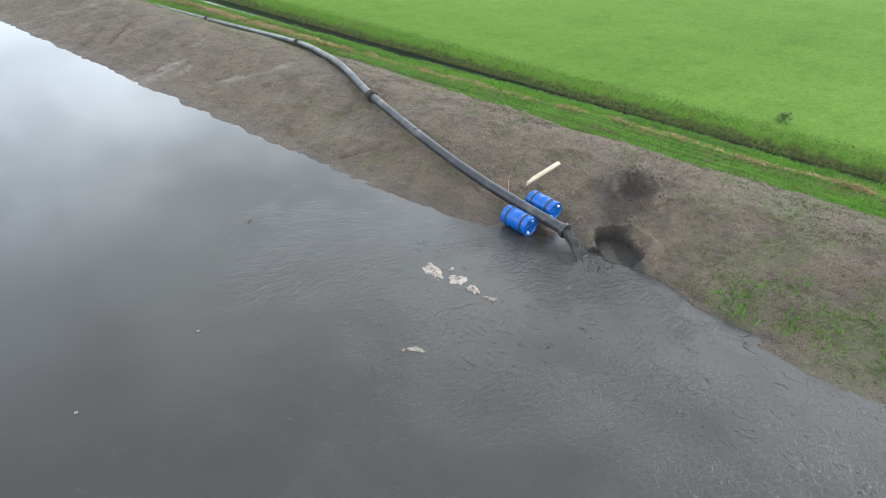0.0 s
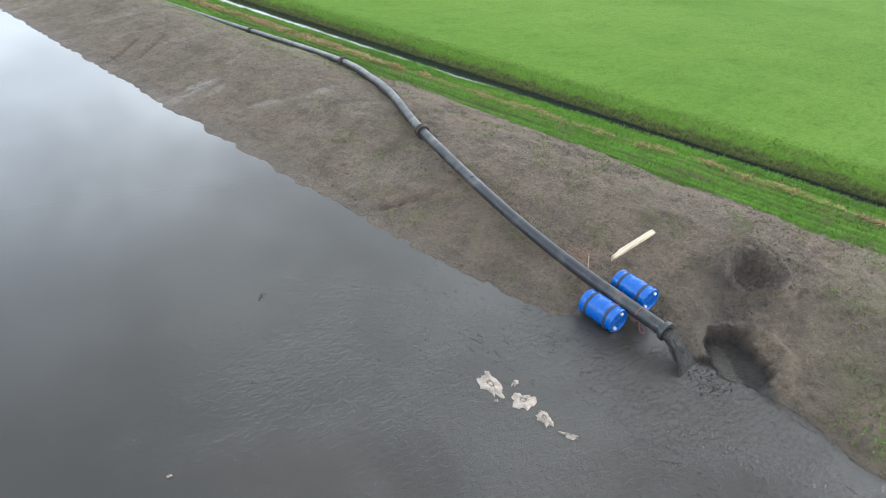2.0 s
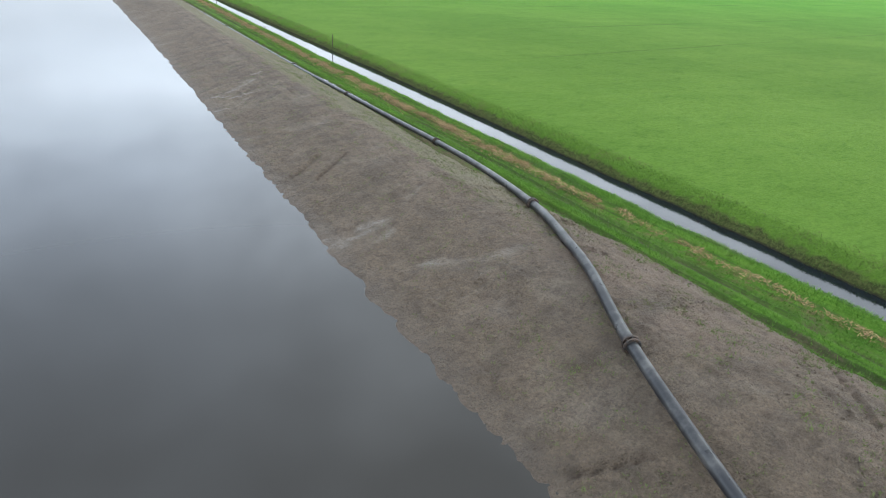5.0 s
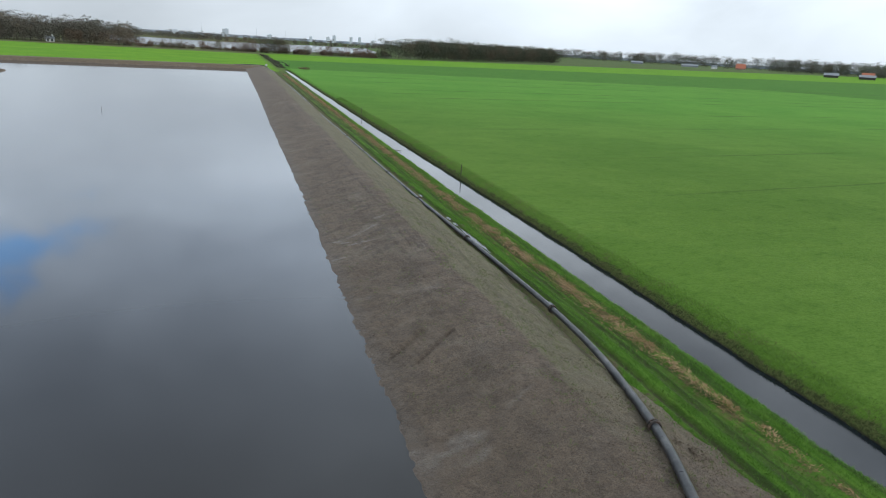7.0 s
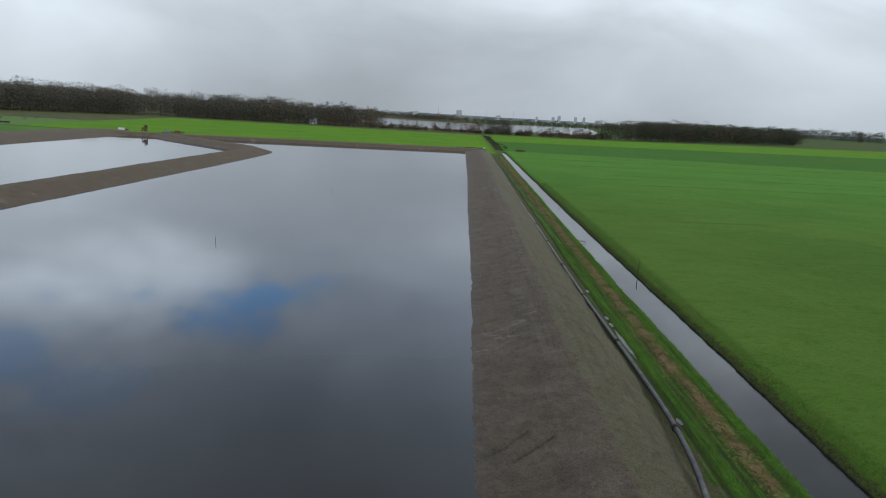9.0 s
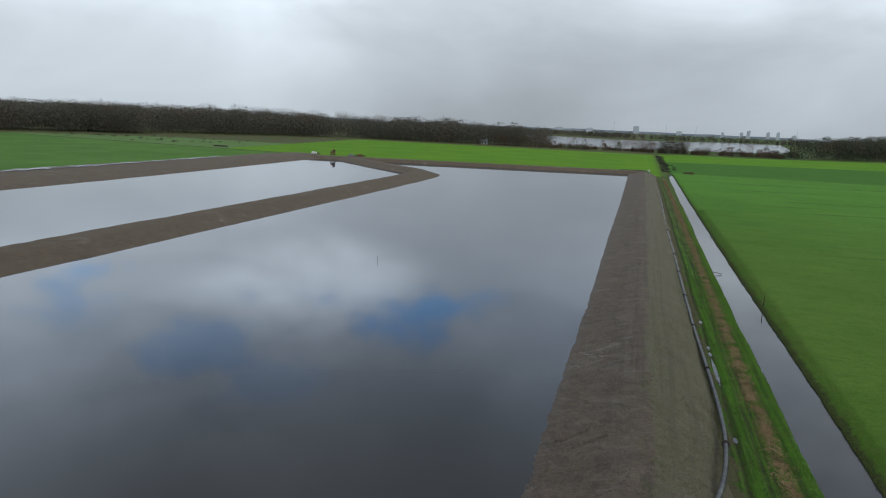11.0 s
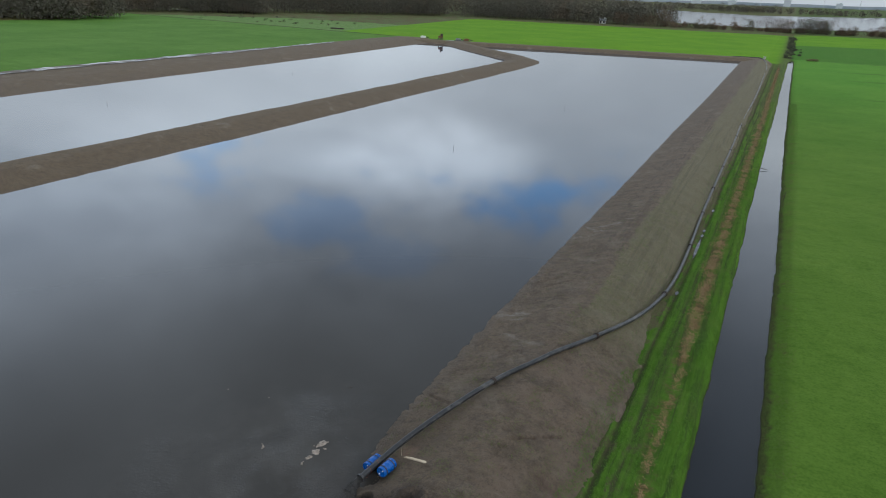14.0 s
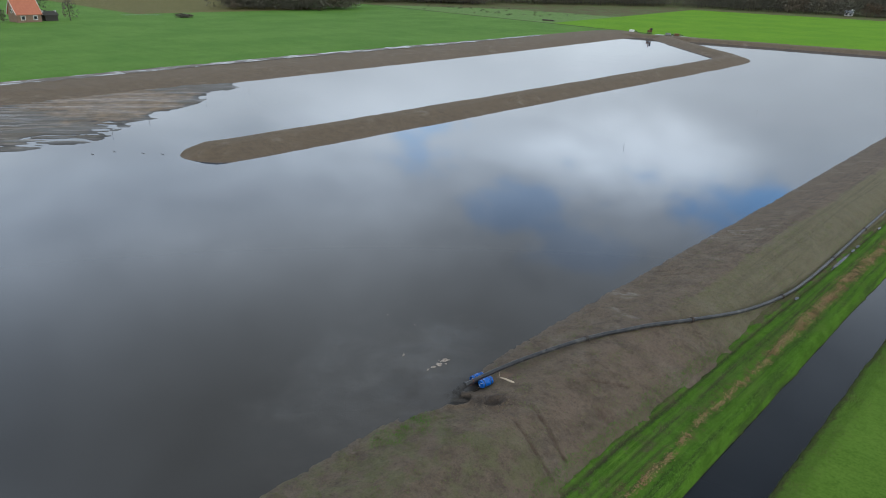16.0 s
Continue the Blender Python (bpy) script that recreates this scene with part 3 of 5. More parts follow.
def grid_mesh(xs, ys, height):
    nx, ny = len(xs), len(ys)
    verts = [(x, y, height(x, y)) for y in ys for x in xs]
    faces = [(j * nx + i, j * nx + i + 1, (j + 1) * nx + i + 1, (j + 1) * nx + i) for j in range(ny - 1) for i in range(nx - 1)]
    return verts, faces


def steps(*spans):
    """Coordinates from (start, end, step) spans, end to end."""
    out = []
    for a, b, s in spans:
        out += list(np.arange(a, b - 1e-6, s))
    return out + [spans[-1][1]]


# ---- ground: one sheet to the horizon, with the ditch cut into it ----
DITCH = ((19.0, -0.92), (23.9, -0.92), (24.5, -0.84), (24.85, -0.98), (25.10, -1.46), (26.2, -1.9), (27.5, -1.9), (28.02, -1.46), (28.20, -1.20), (28.55, -0.96), (29.15, -0.78), (30.2, -0.74))
# the ditch narrows towards its far end: how far each water's edge has moved by then
WEST_EDGE = ((60, 0.0), (100, 0.12), (133, 0.40), (175, 0.55), (275, 1.1))
EAST_EDGE = ((60, 0.0), (90, -0.22), (180, -0.28), (276, -0.1))
# wheel ruts along the verge
VERGE_RUTS = ((21.72, 0.16, 0.10), (22.62, 0.13, 0.055), (22.95, 0.10, 0.04))


def rut_line(x0, y):
    return x0 + 0.22 * fract(x0, y, 0.05, 2, 33.0) + lerp_table(((20, -0.25), (45, 0.0), (90, 0.0), (240, 0.2)), y)


def ground_height(x, y):
    if 19.0 < x < 40:
        wob = 0.16 * fract(x * 0.3, y, 0.35, 3, 5.0) + 0.10 * fract(0.0, y, 1.3, 2, 15.0) + 0.18 * fract(0.0, y, 0.05, 2, 9.0)
        z = lerp_table(DITCH, x + wob - lerp_table(WEST_EDGE if x < 26.6 else EAST_EDGE, y))
        if y > 270:
            z = z + (-0.85 - z) * min(1, (y - 270) / 12) * (0.8 if y < 470 else 1.0)
        if y < 60 and x < 25.2:
            z += (0.22 * min(1, max(0, (60 - y) / 30)) + 0.22 * min(1, max(0, (25 - y) / 12))) * min(1, max(0, (25.1 - x) / 0.4))
        if 21 < x < 23.5 and -10 < y < 200:
            for x0, wide, deep in VERGE_RUTS:
                d = (x - rut_line(x0, y)) / wide
                if abs(d) < 3:
                    z -= deep * math.exp(-d * d) - 0.35 * deep * math.exp(-(abs(d) - 1.6) ** 2 * 3)
        rough = 0.07 if x < 25 else 0.05
    elif x < -60 and -128 < x < -120 and y < 262:
        z, rough = -0.9 - 0.5 * max(0, 1 - abs(x + 124.2) / 1.6), 0.03
    elif -118 < x < 13 and -95 < y < 246:
        z, rough = -1.6, 0.0
    else:
        z, rough = -0.8, 0.04
    if rough and abs(x) < 120 and -60 < y < 200:
        z += rough * fract(x, y, 0.8, 3, 2.0)
    return z


gx = steps((-4700, -700, 400), (-700, -160, 60), (-160, -130, 5), (-130, -118, 0.8), (-118, 12, 13), (12, 19, 3.5), (19, 24.2, 0.1), (24.2, 29.4, 0.13), (29.4, 31, 0.4), (31, 45, 1.0), (45, 120, 5), (120, 600, 40), (600, 4700, 400))
gy = steps((-4700, -200, 450), (-200, -20, 12), (-20, 0, 2.0), (0, 60, 0.4), (60, 130, 1.0), (130, 310, 4), (310, 700, 30), (700, 4700, 400))
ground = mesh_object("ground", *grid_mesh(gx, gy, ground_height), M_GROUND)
rut_mud_shade = ground.data.attributes.new("rut_mud_shade", "FLOAT", "POINT")
rut_mud_shade.data.foreach_set("value", [max((deep / 0.10) ** 0.5 * math.exp(-((x - rut_line(x0, y)) / wide) ** 2) for x0, wide, deep in VERGE_RUTS) if 21 < x < 23.6 and 4 < y < 250 else 0.0 for y in gy for x in gx])
tagged(ground, "flat bright green grass fields cut by narrow ditches", "ground", kind="structure")


def sheet_object(name, x0, x1, y0, y1, z, mat, label, category="water"):
    ob = mesh_object(name, [(x0, y0, z), (x1, y0, z), (x1, y1, z), (x0, y1, z)], [(0, 1, 2, 3)], mat, smooth=False)
    return tagged(ob, label, category, kind="structure")


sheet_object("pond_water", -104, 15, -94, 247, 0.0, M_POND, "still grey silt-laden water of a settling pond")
sheet_object("ditch_water", 24.3, 29.2, -180, 296, -1.45, M_DITCH, "dark still water in a straight field ditch")
sheet_object("side_ditch_water", -125.6, -122.9, -94, 258, -1.25, M_DITCH, "narrow dark ditch along the far field")

# ---- earth banks round the pond ----
BANK = ((9.0, -1.0), (12.2, 0.0), (13.4, 0.22), (14.4, 0.46), (15.4, 0.72), (16.4, 0.90), (17.3, 0.90), (18.4, 0.55), (19.5, 0.12), (20.4, -0.45), (21.1, -0.90), (22.0, -1.25))
# outer slope beside the outlet, where the verge lies higher
NEAR_FOOT = ((16.4, 0.90), (17.3, 0.90), (18.4, 0.68), (19.65, 0.30), (20.6, -0.12), (21.2, -0.50), (22.0, -1.1))
# the water's edge along the bank: (y, x)
SHORE = ((-20, 12.5), (2.5, 12.25), (4.2, 12.45), (6.2, 13.0), (7.6, 12.8), (9.0, 12.45), (10.5, 12.25), (13, 12.07), (20, 11.97), (38, 11.97), (60, 12.08), (75, 12.05), (95, 11.95), (140, 12.05), (234, 11.65))
OUTLET = Vector((13.07, 8.0, 0.37))


def dip(x, y, cx, cy, ax, ay, depth, turn=0.0, sharp=2.0):
    c, s = math.cos(turn), math.sin(turn)
    u, v = ((x - cx) * c + (y - cy) * s) / ax, ((y - cy) * c - (x - cx) * s) / ay
    return -depth / (1 + (u * u + v * v) ** sharp)


def hole(z, x, y, cx, cy, ax, ay, turn, floor, sharp=0.30):
    """Cuts a steep-sided hole with a flat floor into the height z."""
    c, s = math.cos(turn), math.sin(turn)
    e = math.hypot(((x - cx) * c + (y - cy) * s) / ax, ((y - cy) * c - (x - cx) * s) / ay)
    k = min(1, max(0, (1 - e) / sharp))
    return z + (min(z, floor) - z) * k * k * (3 - 2 * k)


def groove(x, y, a, b, width, depth):
    ax, ay, bx, by = *a, *b
    l2 = (bx - ax) ** 2 + (by - ay) ** 2
    t = ((x - ax) * (bx - ax) + (y - ay) * (by - ay)) / l2
    if not -0.1 < t < 1.1:
        return 0.0
    tc = min(1, max(0, t))
    d = math.hypot(x - ax - tc * (bx - ax), y - ay - tc * (by - ay)) / width
    return (-depth * math.exp(-d * d * 2.2) + 0.3 * depth * math.exp(-(d - 1.5) ** 2 * 4)) if d < 4 else 0.0


RUTS = (((17.33, 7.1), (20.6, 6.05)), ((17.33, 8.7), (20.35, 7.5)), ((18.6, 24.2), (20.7, 23.2)), ((12.55, 15.0), (13.88, 14.55)), ((13.4, 30.2), (15.0, 31.6)),
        ((12.6, 30.9), (14.2, 32.3)), ((17.2, 21.3), (18.2, 20.6)), ((17.8, 13.0), (19.6, 14.8)), ((13.2, 43.0), (14.8, 44.6)))


def bank_height(x, y):
    shore = 12.2 - lerp_table(SHORE, y) + 0.13 * fract(0.0, y, 0.22, 3, 3.0) + 0.09 * fract(x * 0.6, y, 1.7, 3, 17.0)
    foot = 0.45 * fract(0.0, y, 0.13, 4, 11.0) + 0.35 * fract(x * 0.5, y, 0.55, 3, 12.0)
    k = min(1, max(0, (x - 12) / 8))
    u = x + shore * (1 - k) + foot * k
    z = lerp_table(BANK, u)
    if y < 30 and x > 17:
        z += (lerp_table(NEAR_FOOT, u) - z) * min(1, (30 - y) / 9)
    if -60 < y < 120:
        z += 0.045 * fract(x, y, 0.9, 2, 1.0)
    if -12 < y < 60:
        coarse = 1.0 + 0.8 * min(1, max(0, (x - 15.8) / 0.8)) * min(1, max(0, (30 - y) / 6))
        z += coarse * (0.05 * fract(x, y, 2.9, 3, 4.0) + 0.028 * fract(x, y, 7.0, 2, 44.0))
        clod = fract(x, y, 2.4, 2, 8.0)
        z += 0.10 * max(0, clod - 0.30) * (1.6 if x > 16.3 else 0.9)
    for a, b in RUTS:
        if abs(x - (a[0] + b[0]) / 2) < 4 and abs(y - (a[1] + b[1]) / 2) < 5:
            z += groove(x, y, a, b, 0.10, 0.10) if y > 12 else groove(x, y, a, b, 0.16, 0.11) * (0.6 + 1.2 * abs(fract(x, y, 1.6, 2, 39.0)))
    if -2 < y < 16:
        rag = 0.16 * fract(x, y, 2.6, 3, 6.0) + 0.05 * fract(x, y, 9.0, 2, 66.0)
        z += 0.10 * fract(x, y, 3.6, 3, 16.0) * math.exp(-((x - 15.2) / 1.0) ** 2 - ((y - 7.6) / 0.7) ** 2)
        # scoured gully below the outlet and the dug pit above it
        z += dip(x, y + rag, 12.75, 6.35, 0.45, 1.1, 0.22, 0.2, 3.0)
        ring = math.hypot(x - 15.60 + rag, y - 7.63 + rag)
        z += 0.20 * math.exp(-((ring - 0.58) / 0.15) ** 2)
        z = hole(z, x + 0.8 * rag, y + 0.8 * rag, 15.60, 7.63, 0.44, 0.40, 0.0, 0.56, 0.45)
        z += dip(x - rag, y + rag, 14.75, 7.60, 0.55, 0.30, 0.10, 0.2, 2.5)
        z += dip(x, y, 19.8, 11.8, 0.7, 0.5, 0.2)
        # low ground where the drums lie
        z += dip(x, y, 13.3, 8.9, 0.8, 0.9, 0.20, 0.0, 2.0)
        z += dip(x, y, 12.5, 4.9, 0.25, 1.3, 0.18, 0.1, 4.0)
        brim = math.hypot(x - 13.60 + 0.6 * rag, y - 6.92 + 0.6 * rag)
        z += 0.13 * math.exp(-((brim - 0.76) / 0.13) ** 2) * min(1, max(0, (x - 13.2) / 0.4))
        z = hole(z, x + 1.2 * rag, y - 0.9 * rag, 13.66, 6.95, 0.70, 0.48, 0.91, 0.02, 0.10)
        z = hole(z, x + 0.4 * rag, y - 0.4 * rag, 13.10, 7.20, 0.28, 0.19, 0.9, -0.02, 0.15)
    return z


def bank_marks(x, y):
    """How much of the ground here is dug soil, black slurry with painted hole shade, slick wet mud."""
    dug = 0.0
    for a, b in RUTS[:5] + RUTS[6:8]:
        dug = max(dug, -groove(x, y, a, b, 0.18 if y < 12 else 0.10, 1.0) * (0.7 + 1.5 * fract(x, y, 1.6, 2, 39.0)))
    dug = max(dug, 1.2 * math.exp(-((x - 19.8) / 0.55) ** 2 - ((y - 11.8) / 0.4) ** 2), 0.8 * math.exp(-((x - 17.7) / 0.5) ** 2 - ((y - 20.9) / 0.22) ** 2))
    black = slick = 0.0
    if 4 < y < 9 and x < 15:
        rag = 0.16 * fract(x, y, 2.6, 3, 6.0) + 0.05 * fract(x, y, 9.0, 2, 66.0)
        for cx, cy, ax, ay, turn in ((13.66, 6.95, 0.72, 0.50, 0.91), (13.10, 7.20, 0.32, 0.22, 0.9)):
            c, s_ = math.cos(turn), math.sin(turn)
            px_, py_ = x + 1.2 * rag - cx, y - 0.9 * rag - cy
            black = max(black, min(1, max(0, (1.0 - math.hypot((px_ * c + py_ * s_) / ax, (py_ * c - px_ * s_) / ay)) / 0.12)))
        for (ax, ay), (bx_, by_), wide in (((13.75, 7.35), (13.15, 6.70), 0.15), ((13.25, 6.55), (12.95, 5.9), 0.34), ((12.95, 5.9), (12.7, 5.1), 0.30)):
            t = min(1, max(0, ((x - ax) * (bx_ - ax) + (y - ay) * (by_ - ay)) / ((bx_ - ax) ** 2 + (by_ - ay) ** 2)))
            d = math.hypot(x - ax - t * (bx_ - ax), y - ay - t * (by_ - ay)) + rag
            wet_here = min(1, max(0, (wide - d) / 0.10))
            slick = max(slick, wet_here)
            if wide < 0.2:
                black *= 1 - wet_here
        black = max(black, math.exp(-((x - 12.70) / 0.09) ** 2 - ((y - 5.2 + 3 * (x - 12.7)) / 0.18) ** 2))
    return dug, black, slick


bx = steps((8.5, 11.5, 0.6), (11.5, 12.6, 0.07), (12.6, 14.6, 0.036), (14.6, 16.6, 0.05), (16.6, 21.3, 0.115), (21.3, 22.3, 0.25))
by = steps((-94, -30, 4.0), (-30, -8, 0.8), (-8, 0, 0.2), (0, 5, 0.115), (5, 8.4, 0.036), (8.4, 10, 0.06), (10, 18, 0.115), (18, 40, 0.2), (40, 70, 0.4), (70, 130, 1.2), (130, 256, 3.0))
east_bank = mesh_object("earth_bank_east", *grid_mesh(bx, by, bank_height), M_MUD)
marks_at = [bank_marks(x, y) if -2 < y < 34 and x < 21.5 else (0.0, 0.0, 0.0) for y in by for x in bx]
for k, key in enumerate(("dug_soil", "slurry_shade", "slick_mud")):
    east_bank.data.attributes.new(key, "FLOAT", "POINT").data.foreach_set("value", [m[k] for m in marks_at])
tagged(east_bank, "bare grey-brown mud bank sloping down into the pond", "embankment", kind="structure")


def swept_bank(name, line, profile, mat, label, step=3.0, seed=0.0, taper=()):
    """An earth bank with a cross-section of (offset to the right, height), along a line of (x, y)."""
    pts = spline([(x, y, 0) for x, y in line], step)
    offs = []
    for (a, za), (b, zb) in zip(profile, profile[1:]):
        for k in range(4):
            offs.append((a + (b - a) * k / 4, za + (zb - za) * k / 4))
    offs.append(profile[-1])
    verts, faces = [], []
    for i, p in enumerate(pts):
        d = (pts[min(i + 1, len(pts) - 1)] - pts[max(i - 1, 0)]).normalized()
        side = Vector((d.y, -d.x, 0))
        f = 1.0
        if 0 in taper:
            f = min(f, 0.25 + i * step / 5.0)
        if 1 in taper:
            f = min(f, 0.25 + (len(pts) - 1 - i) * step / 5.0)
        f = min(1.0, f)
        for o, z in offs:
            q = p + side * (o * (0.5 + 0.5 * f) + 0.5 * fract(p.x + o, p.y, 0.12, 3, seed))
            z = z - (1 - f) * (z + 0.9)
            verts.append((q.x, q.y, z + 0.10 * fract(q.x, q.y, 0.5, 3, seed + 3)))
    n = len(offs)
    for i in range(len(pts) - 1):
        for k in range(n - 1):
            faces.append((i * n + k, i * n + k + 1, (i + 1) * n + k + 1, (i + 1) * n + k))
    ob = mesh_object(name, verts, faces, mat)
    return tagged(ob, label, "embankment", kind="structure")


DIKE = ((-12, -1.2), (-9.5, -0.8), (-4.0, 1.05), (0.0, 1.2), (3.5, 1.1), (8.0, 0.0), (11, -0.9))
swept_bank("earth_bank_north", ((20.8, 249.8), (8, 247.8), (-20, 243), (-60, 236), (-92, 230), (-112, 228)), ((-9, -1.3), (-6.5, -0.85), (-3.0, 1.0), (0, 1.15), (3.0, 1.0), (7.0, 0.0), (10, -0.9)), M_BERM, "low bare earth bank closing the far end of the pond", 1.5, 21.0, (0,))
swept_bank("earth_bank_west", ((-98, -94), (-99, 0), (-101, 60), (-104, 140), (-109, 212), (-108, 236)), ((-20, -1.3), (-17, -0.88), (-13.5, 1.0), (-6, 1.2), (0.0, 1.05), (8.0, 0.0), (11, -0.9)), M_BERM, "long bare earth bank below a green field", 3.0, 31.0)
swept_bank("earth_bank_south", ((-104, -90), (-50, -92), (18, -92)), DIKE, M_BERM, "bare earth bank at the near end of the pond", 4.0, 41.0)
MID = ((-6.6, -0.9), (-4.9, 0.0), (-1.6, 1.15), (0.0, 1.25), (1.4, 1.15), (5.6, 0.0), (7.4, -0.9))
swept_bank("earth_bank_middle", ((-44.0, 16.4), (-43.9, 60), (-44.3, 120), (-45.0, 170), (-46.2, 182.0), (-50.2, 189.0), (-58, 196), (-76, 213), (-92, 229)), MID, M_BERM, "narrow brown earth bank dividing the two ponds", 1.5, 51.0, (0,))


# silt flats rising out of the inner pond
def flat_height(x, y):
    edge = x + 60 + 0.78 * max(0, y - 13)
    z = 0.20 - 0.018 * max(0, edge + 12) - 0.05 * max(0, edge) - max(0, (y - 48)) * 0.02
    along, across = 0.58 * x + 0.81 * y, 0.81 * x - 0.58 * y
    z += 0.12 * fract(along * 0.45, across, 0.10, 3, 15.0) + 0.17 * fract(x, y, 0.16, 5, 14.0) + 0.05 * fract(x, y, 1.1, 2, 19.0)
    # braided channels running out through the dark mud
    braid = abs(fract(along * 0.22, across + 2.0 * fract(x, y, 0.08, 2, 24.0), 0.34, 2, 23.0))
    return z - 0.16 * max(0, 1 - braid / 0.09) * min(1, max(0, (20 - y) / 6))


mesh_object("silt_flat", *grid_mesh(steps((-100, -50, 0.45)), steps((-60, -20, 1.6), (-20, 62, 0.45)), flat_height), M_SILT)
tagged(bpy.data.objects["silt_flat"], "exposed brown silt flat streaked with wet channels", "mudflat", kind="structure")

# wet, shining haul track on the west bank
def wet_nodes(N):
    p = N.place()
    pool = N.step(N.noise(N.scaled(p, (0.9, 0.16, 1)), 1.0, 6, 0.72, 0.5), 0.50, 0.55)
    c = N.mix(N.noise(p, 1.3, 4, 0.6), (0.075, 0.060, 0.046), (0.15, 0.122, 0.096))
    return {"color": N.mix(pool, c, (0.20, 0.195, 0.19)), "rough": N.span(pool, 0, 1, 0.8, 0.07), "normal": N.bump(N.noise(p, 3.0, 4, 0.6), 0.4, 0.08)}


M_WET = material("wet_track", nodes=wet_nodes)
track_pts = spline([(-105.5, -60, 0), (-109.0, 12, 0), (-110.8, 33, 0), (-113.0, 60, 0), (-114.6, 87, 0), (-116.4, 140, 0), (-119.0, 188, 0)], 1.0)
tv, tf = [], []
for i, p in enumerate(track_pts):
    w = 1.5 + 1.3 * fract(0, p.y, 0.08, 2, 61.0) + 1.6 * fract(0, p.y, 0.4, 3, 62.0) + (0.0 if p.y < 150 else -0.8)
    for s in (-1, 0, 1):
        tv.append((p.x + s * max(0.15, w), p.y, 1.24 - 0.05 * s))
for i in range(len(track_pts) - 1):
    for k in range(2):
        tf.append((i * 3 + k, i * 3 + k + 1, i * 3 + k + 4, i * 3 + k + 3))
tagged(mesh_object("puddled_track", tv, tf, M_WET), "pale puddled track along the outer foot of the bank", "track", kind="structure")

# ---- far distance: lake, woods, town ----
lake_v = [(-236, 1450), (-128, 1270), (-25, 1175), (67, 1280), (180, 1487), (290, 1492), (192, 902), (150, 720), (60, 640), (0, 615), (-64, 625), (-102, 731)]
mesh_object("lake_water", [(x, y, -0.62) for x, y in lake_v], [tuple(range(len(lake_v)))], M_LAKE, smooth=False)
tagged(bpy.data.objects["lake_water"], "pale open lake beyond a belt of trees", "lake", kind="structure")


def leaf_nodes(a, b, c):
    def made(N):
        g = N.add("ShaderNodeNewGeometry").outputs["Random Per Island"]
        big = N.noise(N.place(), 0.05, 2)
        col = N.mix(g, a, b)
        return {"color": N.mix(N.step(big, 0.5, 0.66), col, c), "rough": 0.9}
    return made


# brown twig tones, darks lifted to paint in the haze over the woods
M_WOOD = material("hazy_autumn_twigs", nodes=leaf_nodes((0.088, 0.084, 0.066), (0.136, 0.126, 0.100), (0.140, 0.112, 0.082)), spec=0.1)
M_RUSSET = material("russet_foliage", nodes=leaf_nodes((0.090, 0.062, 0.044), (0.185, 0.125, 0.085), (0.105, 0.100, 0.065)), spec=0.1)
M_PINE = material("dark_foliage", nodes=leaf_nodes((0.050, 0.058, 0.040), (0.105, 0.110, 0.074), (0.115, 0.095, 0.065)), spec=0.1)
M_BARK = material("bark", color=(0.06, 0.05, 0.04), rough=0.95)
M_BIRCH = material("pale_bark", color=(0.32, 0.29, 0.25), rough=0.9)
rng = np.random.default_rng(7)


def crown_cards(cx, cy, z0, h, r, n, leaf, shape=1.0):
    """Many small leaf clumps (tilted triangles) filling an uneven crown."""
    rel = 0.01 + 0.97 * rng.random(n) ** 0.75
    prof = np.sqrt(np.clip(1.0 - np.clip((rel - 0.5) / 0.5, 0, 1) ** 2, 0.02, 1)) * (0.8 + 0.2 * np.clip(rel / 0.4, 0, 1))
    lobes = 1 + 0.14 * np.sin(rng.random() * 6 + rel * 7)
    a = rng.random(n) * 2 * math.pi
    out_ = rng.random(n) ** 0.35
    rr = r * prof * lobes * out_ * (1 + 0.18 * np.sin(a * 3 + rng.random() * 6))
    zz = z0 + h * rel * (1 - 0.10 * (1 - out_))
    c = np.stack([cx + rr * np.cos(a), cy + rr * np.sin(a), zz], 1)
    tri = rng.normal(size=(n, 3, 3)) * leaf[0]
    tri[:, :, 2] *= leaf[1]
    return (c[:, None, :] + tri).reshape(-1, 3)


def trunk(cx, cy, z0, h, r, lean=0.0, n=5):
    verts, faces = [], []
    for i, (f, k) in enumerate(((0, 1.0), (0.5, 0.7), (1.0, 0.25))):
        for j in range(n):
            a = 2 * math.pi * j / n
            verts.append((cx + lean * f * h + r * k * math.cos(a), cy + r * k * math.sin(a), z0 + f * h))
    for i in range(2):
        for j in range(n):
            faces.append((i * n + j, i * n + (j + 1) % n, (i + 1) * n + (j + 1) % n, (i + 1) * n + j))
    return verts, faces


def woodland(name, spots, mat, label, cards=60, leaf=(0.75, 0.7), bark=None):
    """A far wood as one mesh of stuff: trunks and crowns. spots: (x, y, height, radius)."""
    cv, tv_, tf_ = [], [], []
    for x, y, h, r in spots:
        cv.append(crown_cards(x, y, -0.9 + h * 0.08, h * 0.92, r, cards, leaf))
        v, f = trunk(x, y, -0.9, h * 0.5, 0.04 + h * 0.005)
        tf_ += [tuple(i + len(tv_) for i in q) for q in f]
        tv_ += v
    cv = np.concatenate(cv)
    n = len(cv)
    verts = list(map(tuple, cv)) + tv_
    faces = [(i, i + 1, i + 2) for i in range(0, n, 3)] + [tuple(i + n for i in q) for q in tf_]
    ob = mesh_object(name, verts, faces, mat, smooth=False)
    ob.data.materials.append(bark or M_BARK)
    mats = np.zeros(len(ob.data.polygons), dtype=np.int32)
    mats[n // 3:] = 1
    ob.data.polygons.foreach_set("material_index", mats)
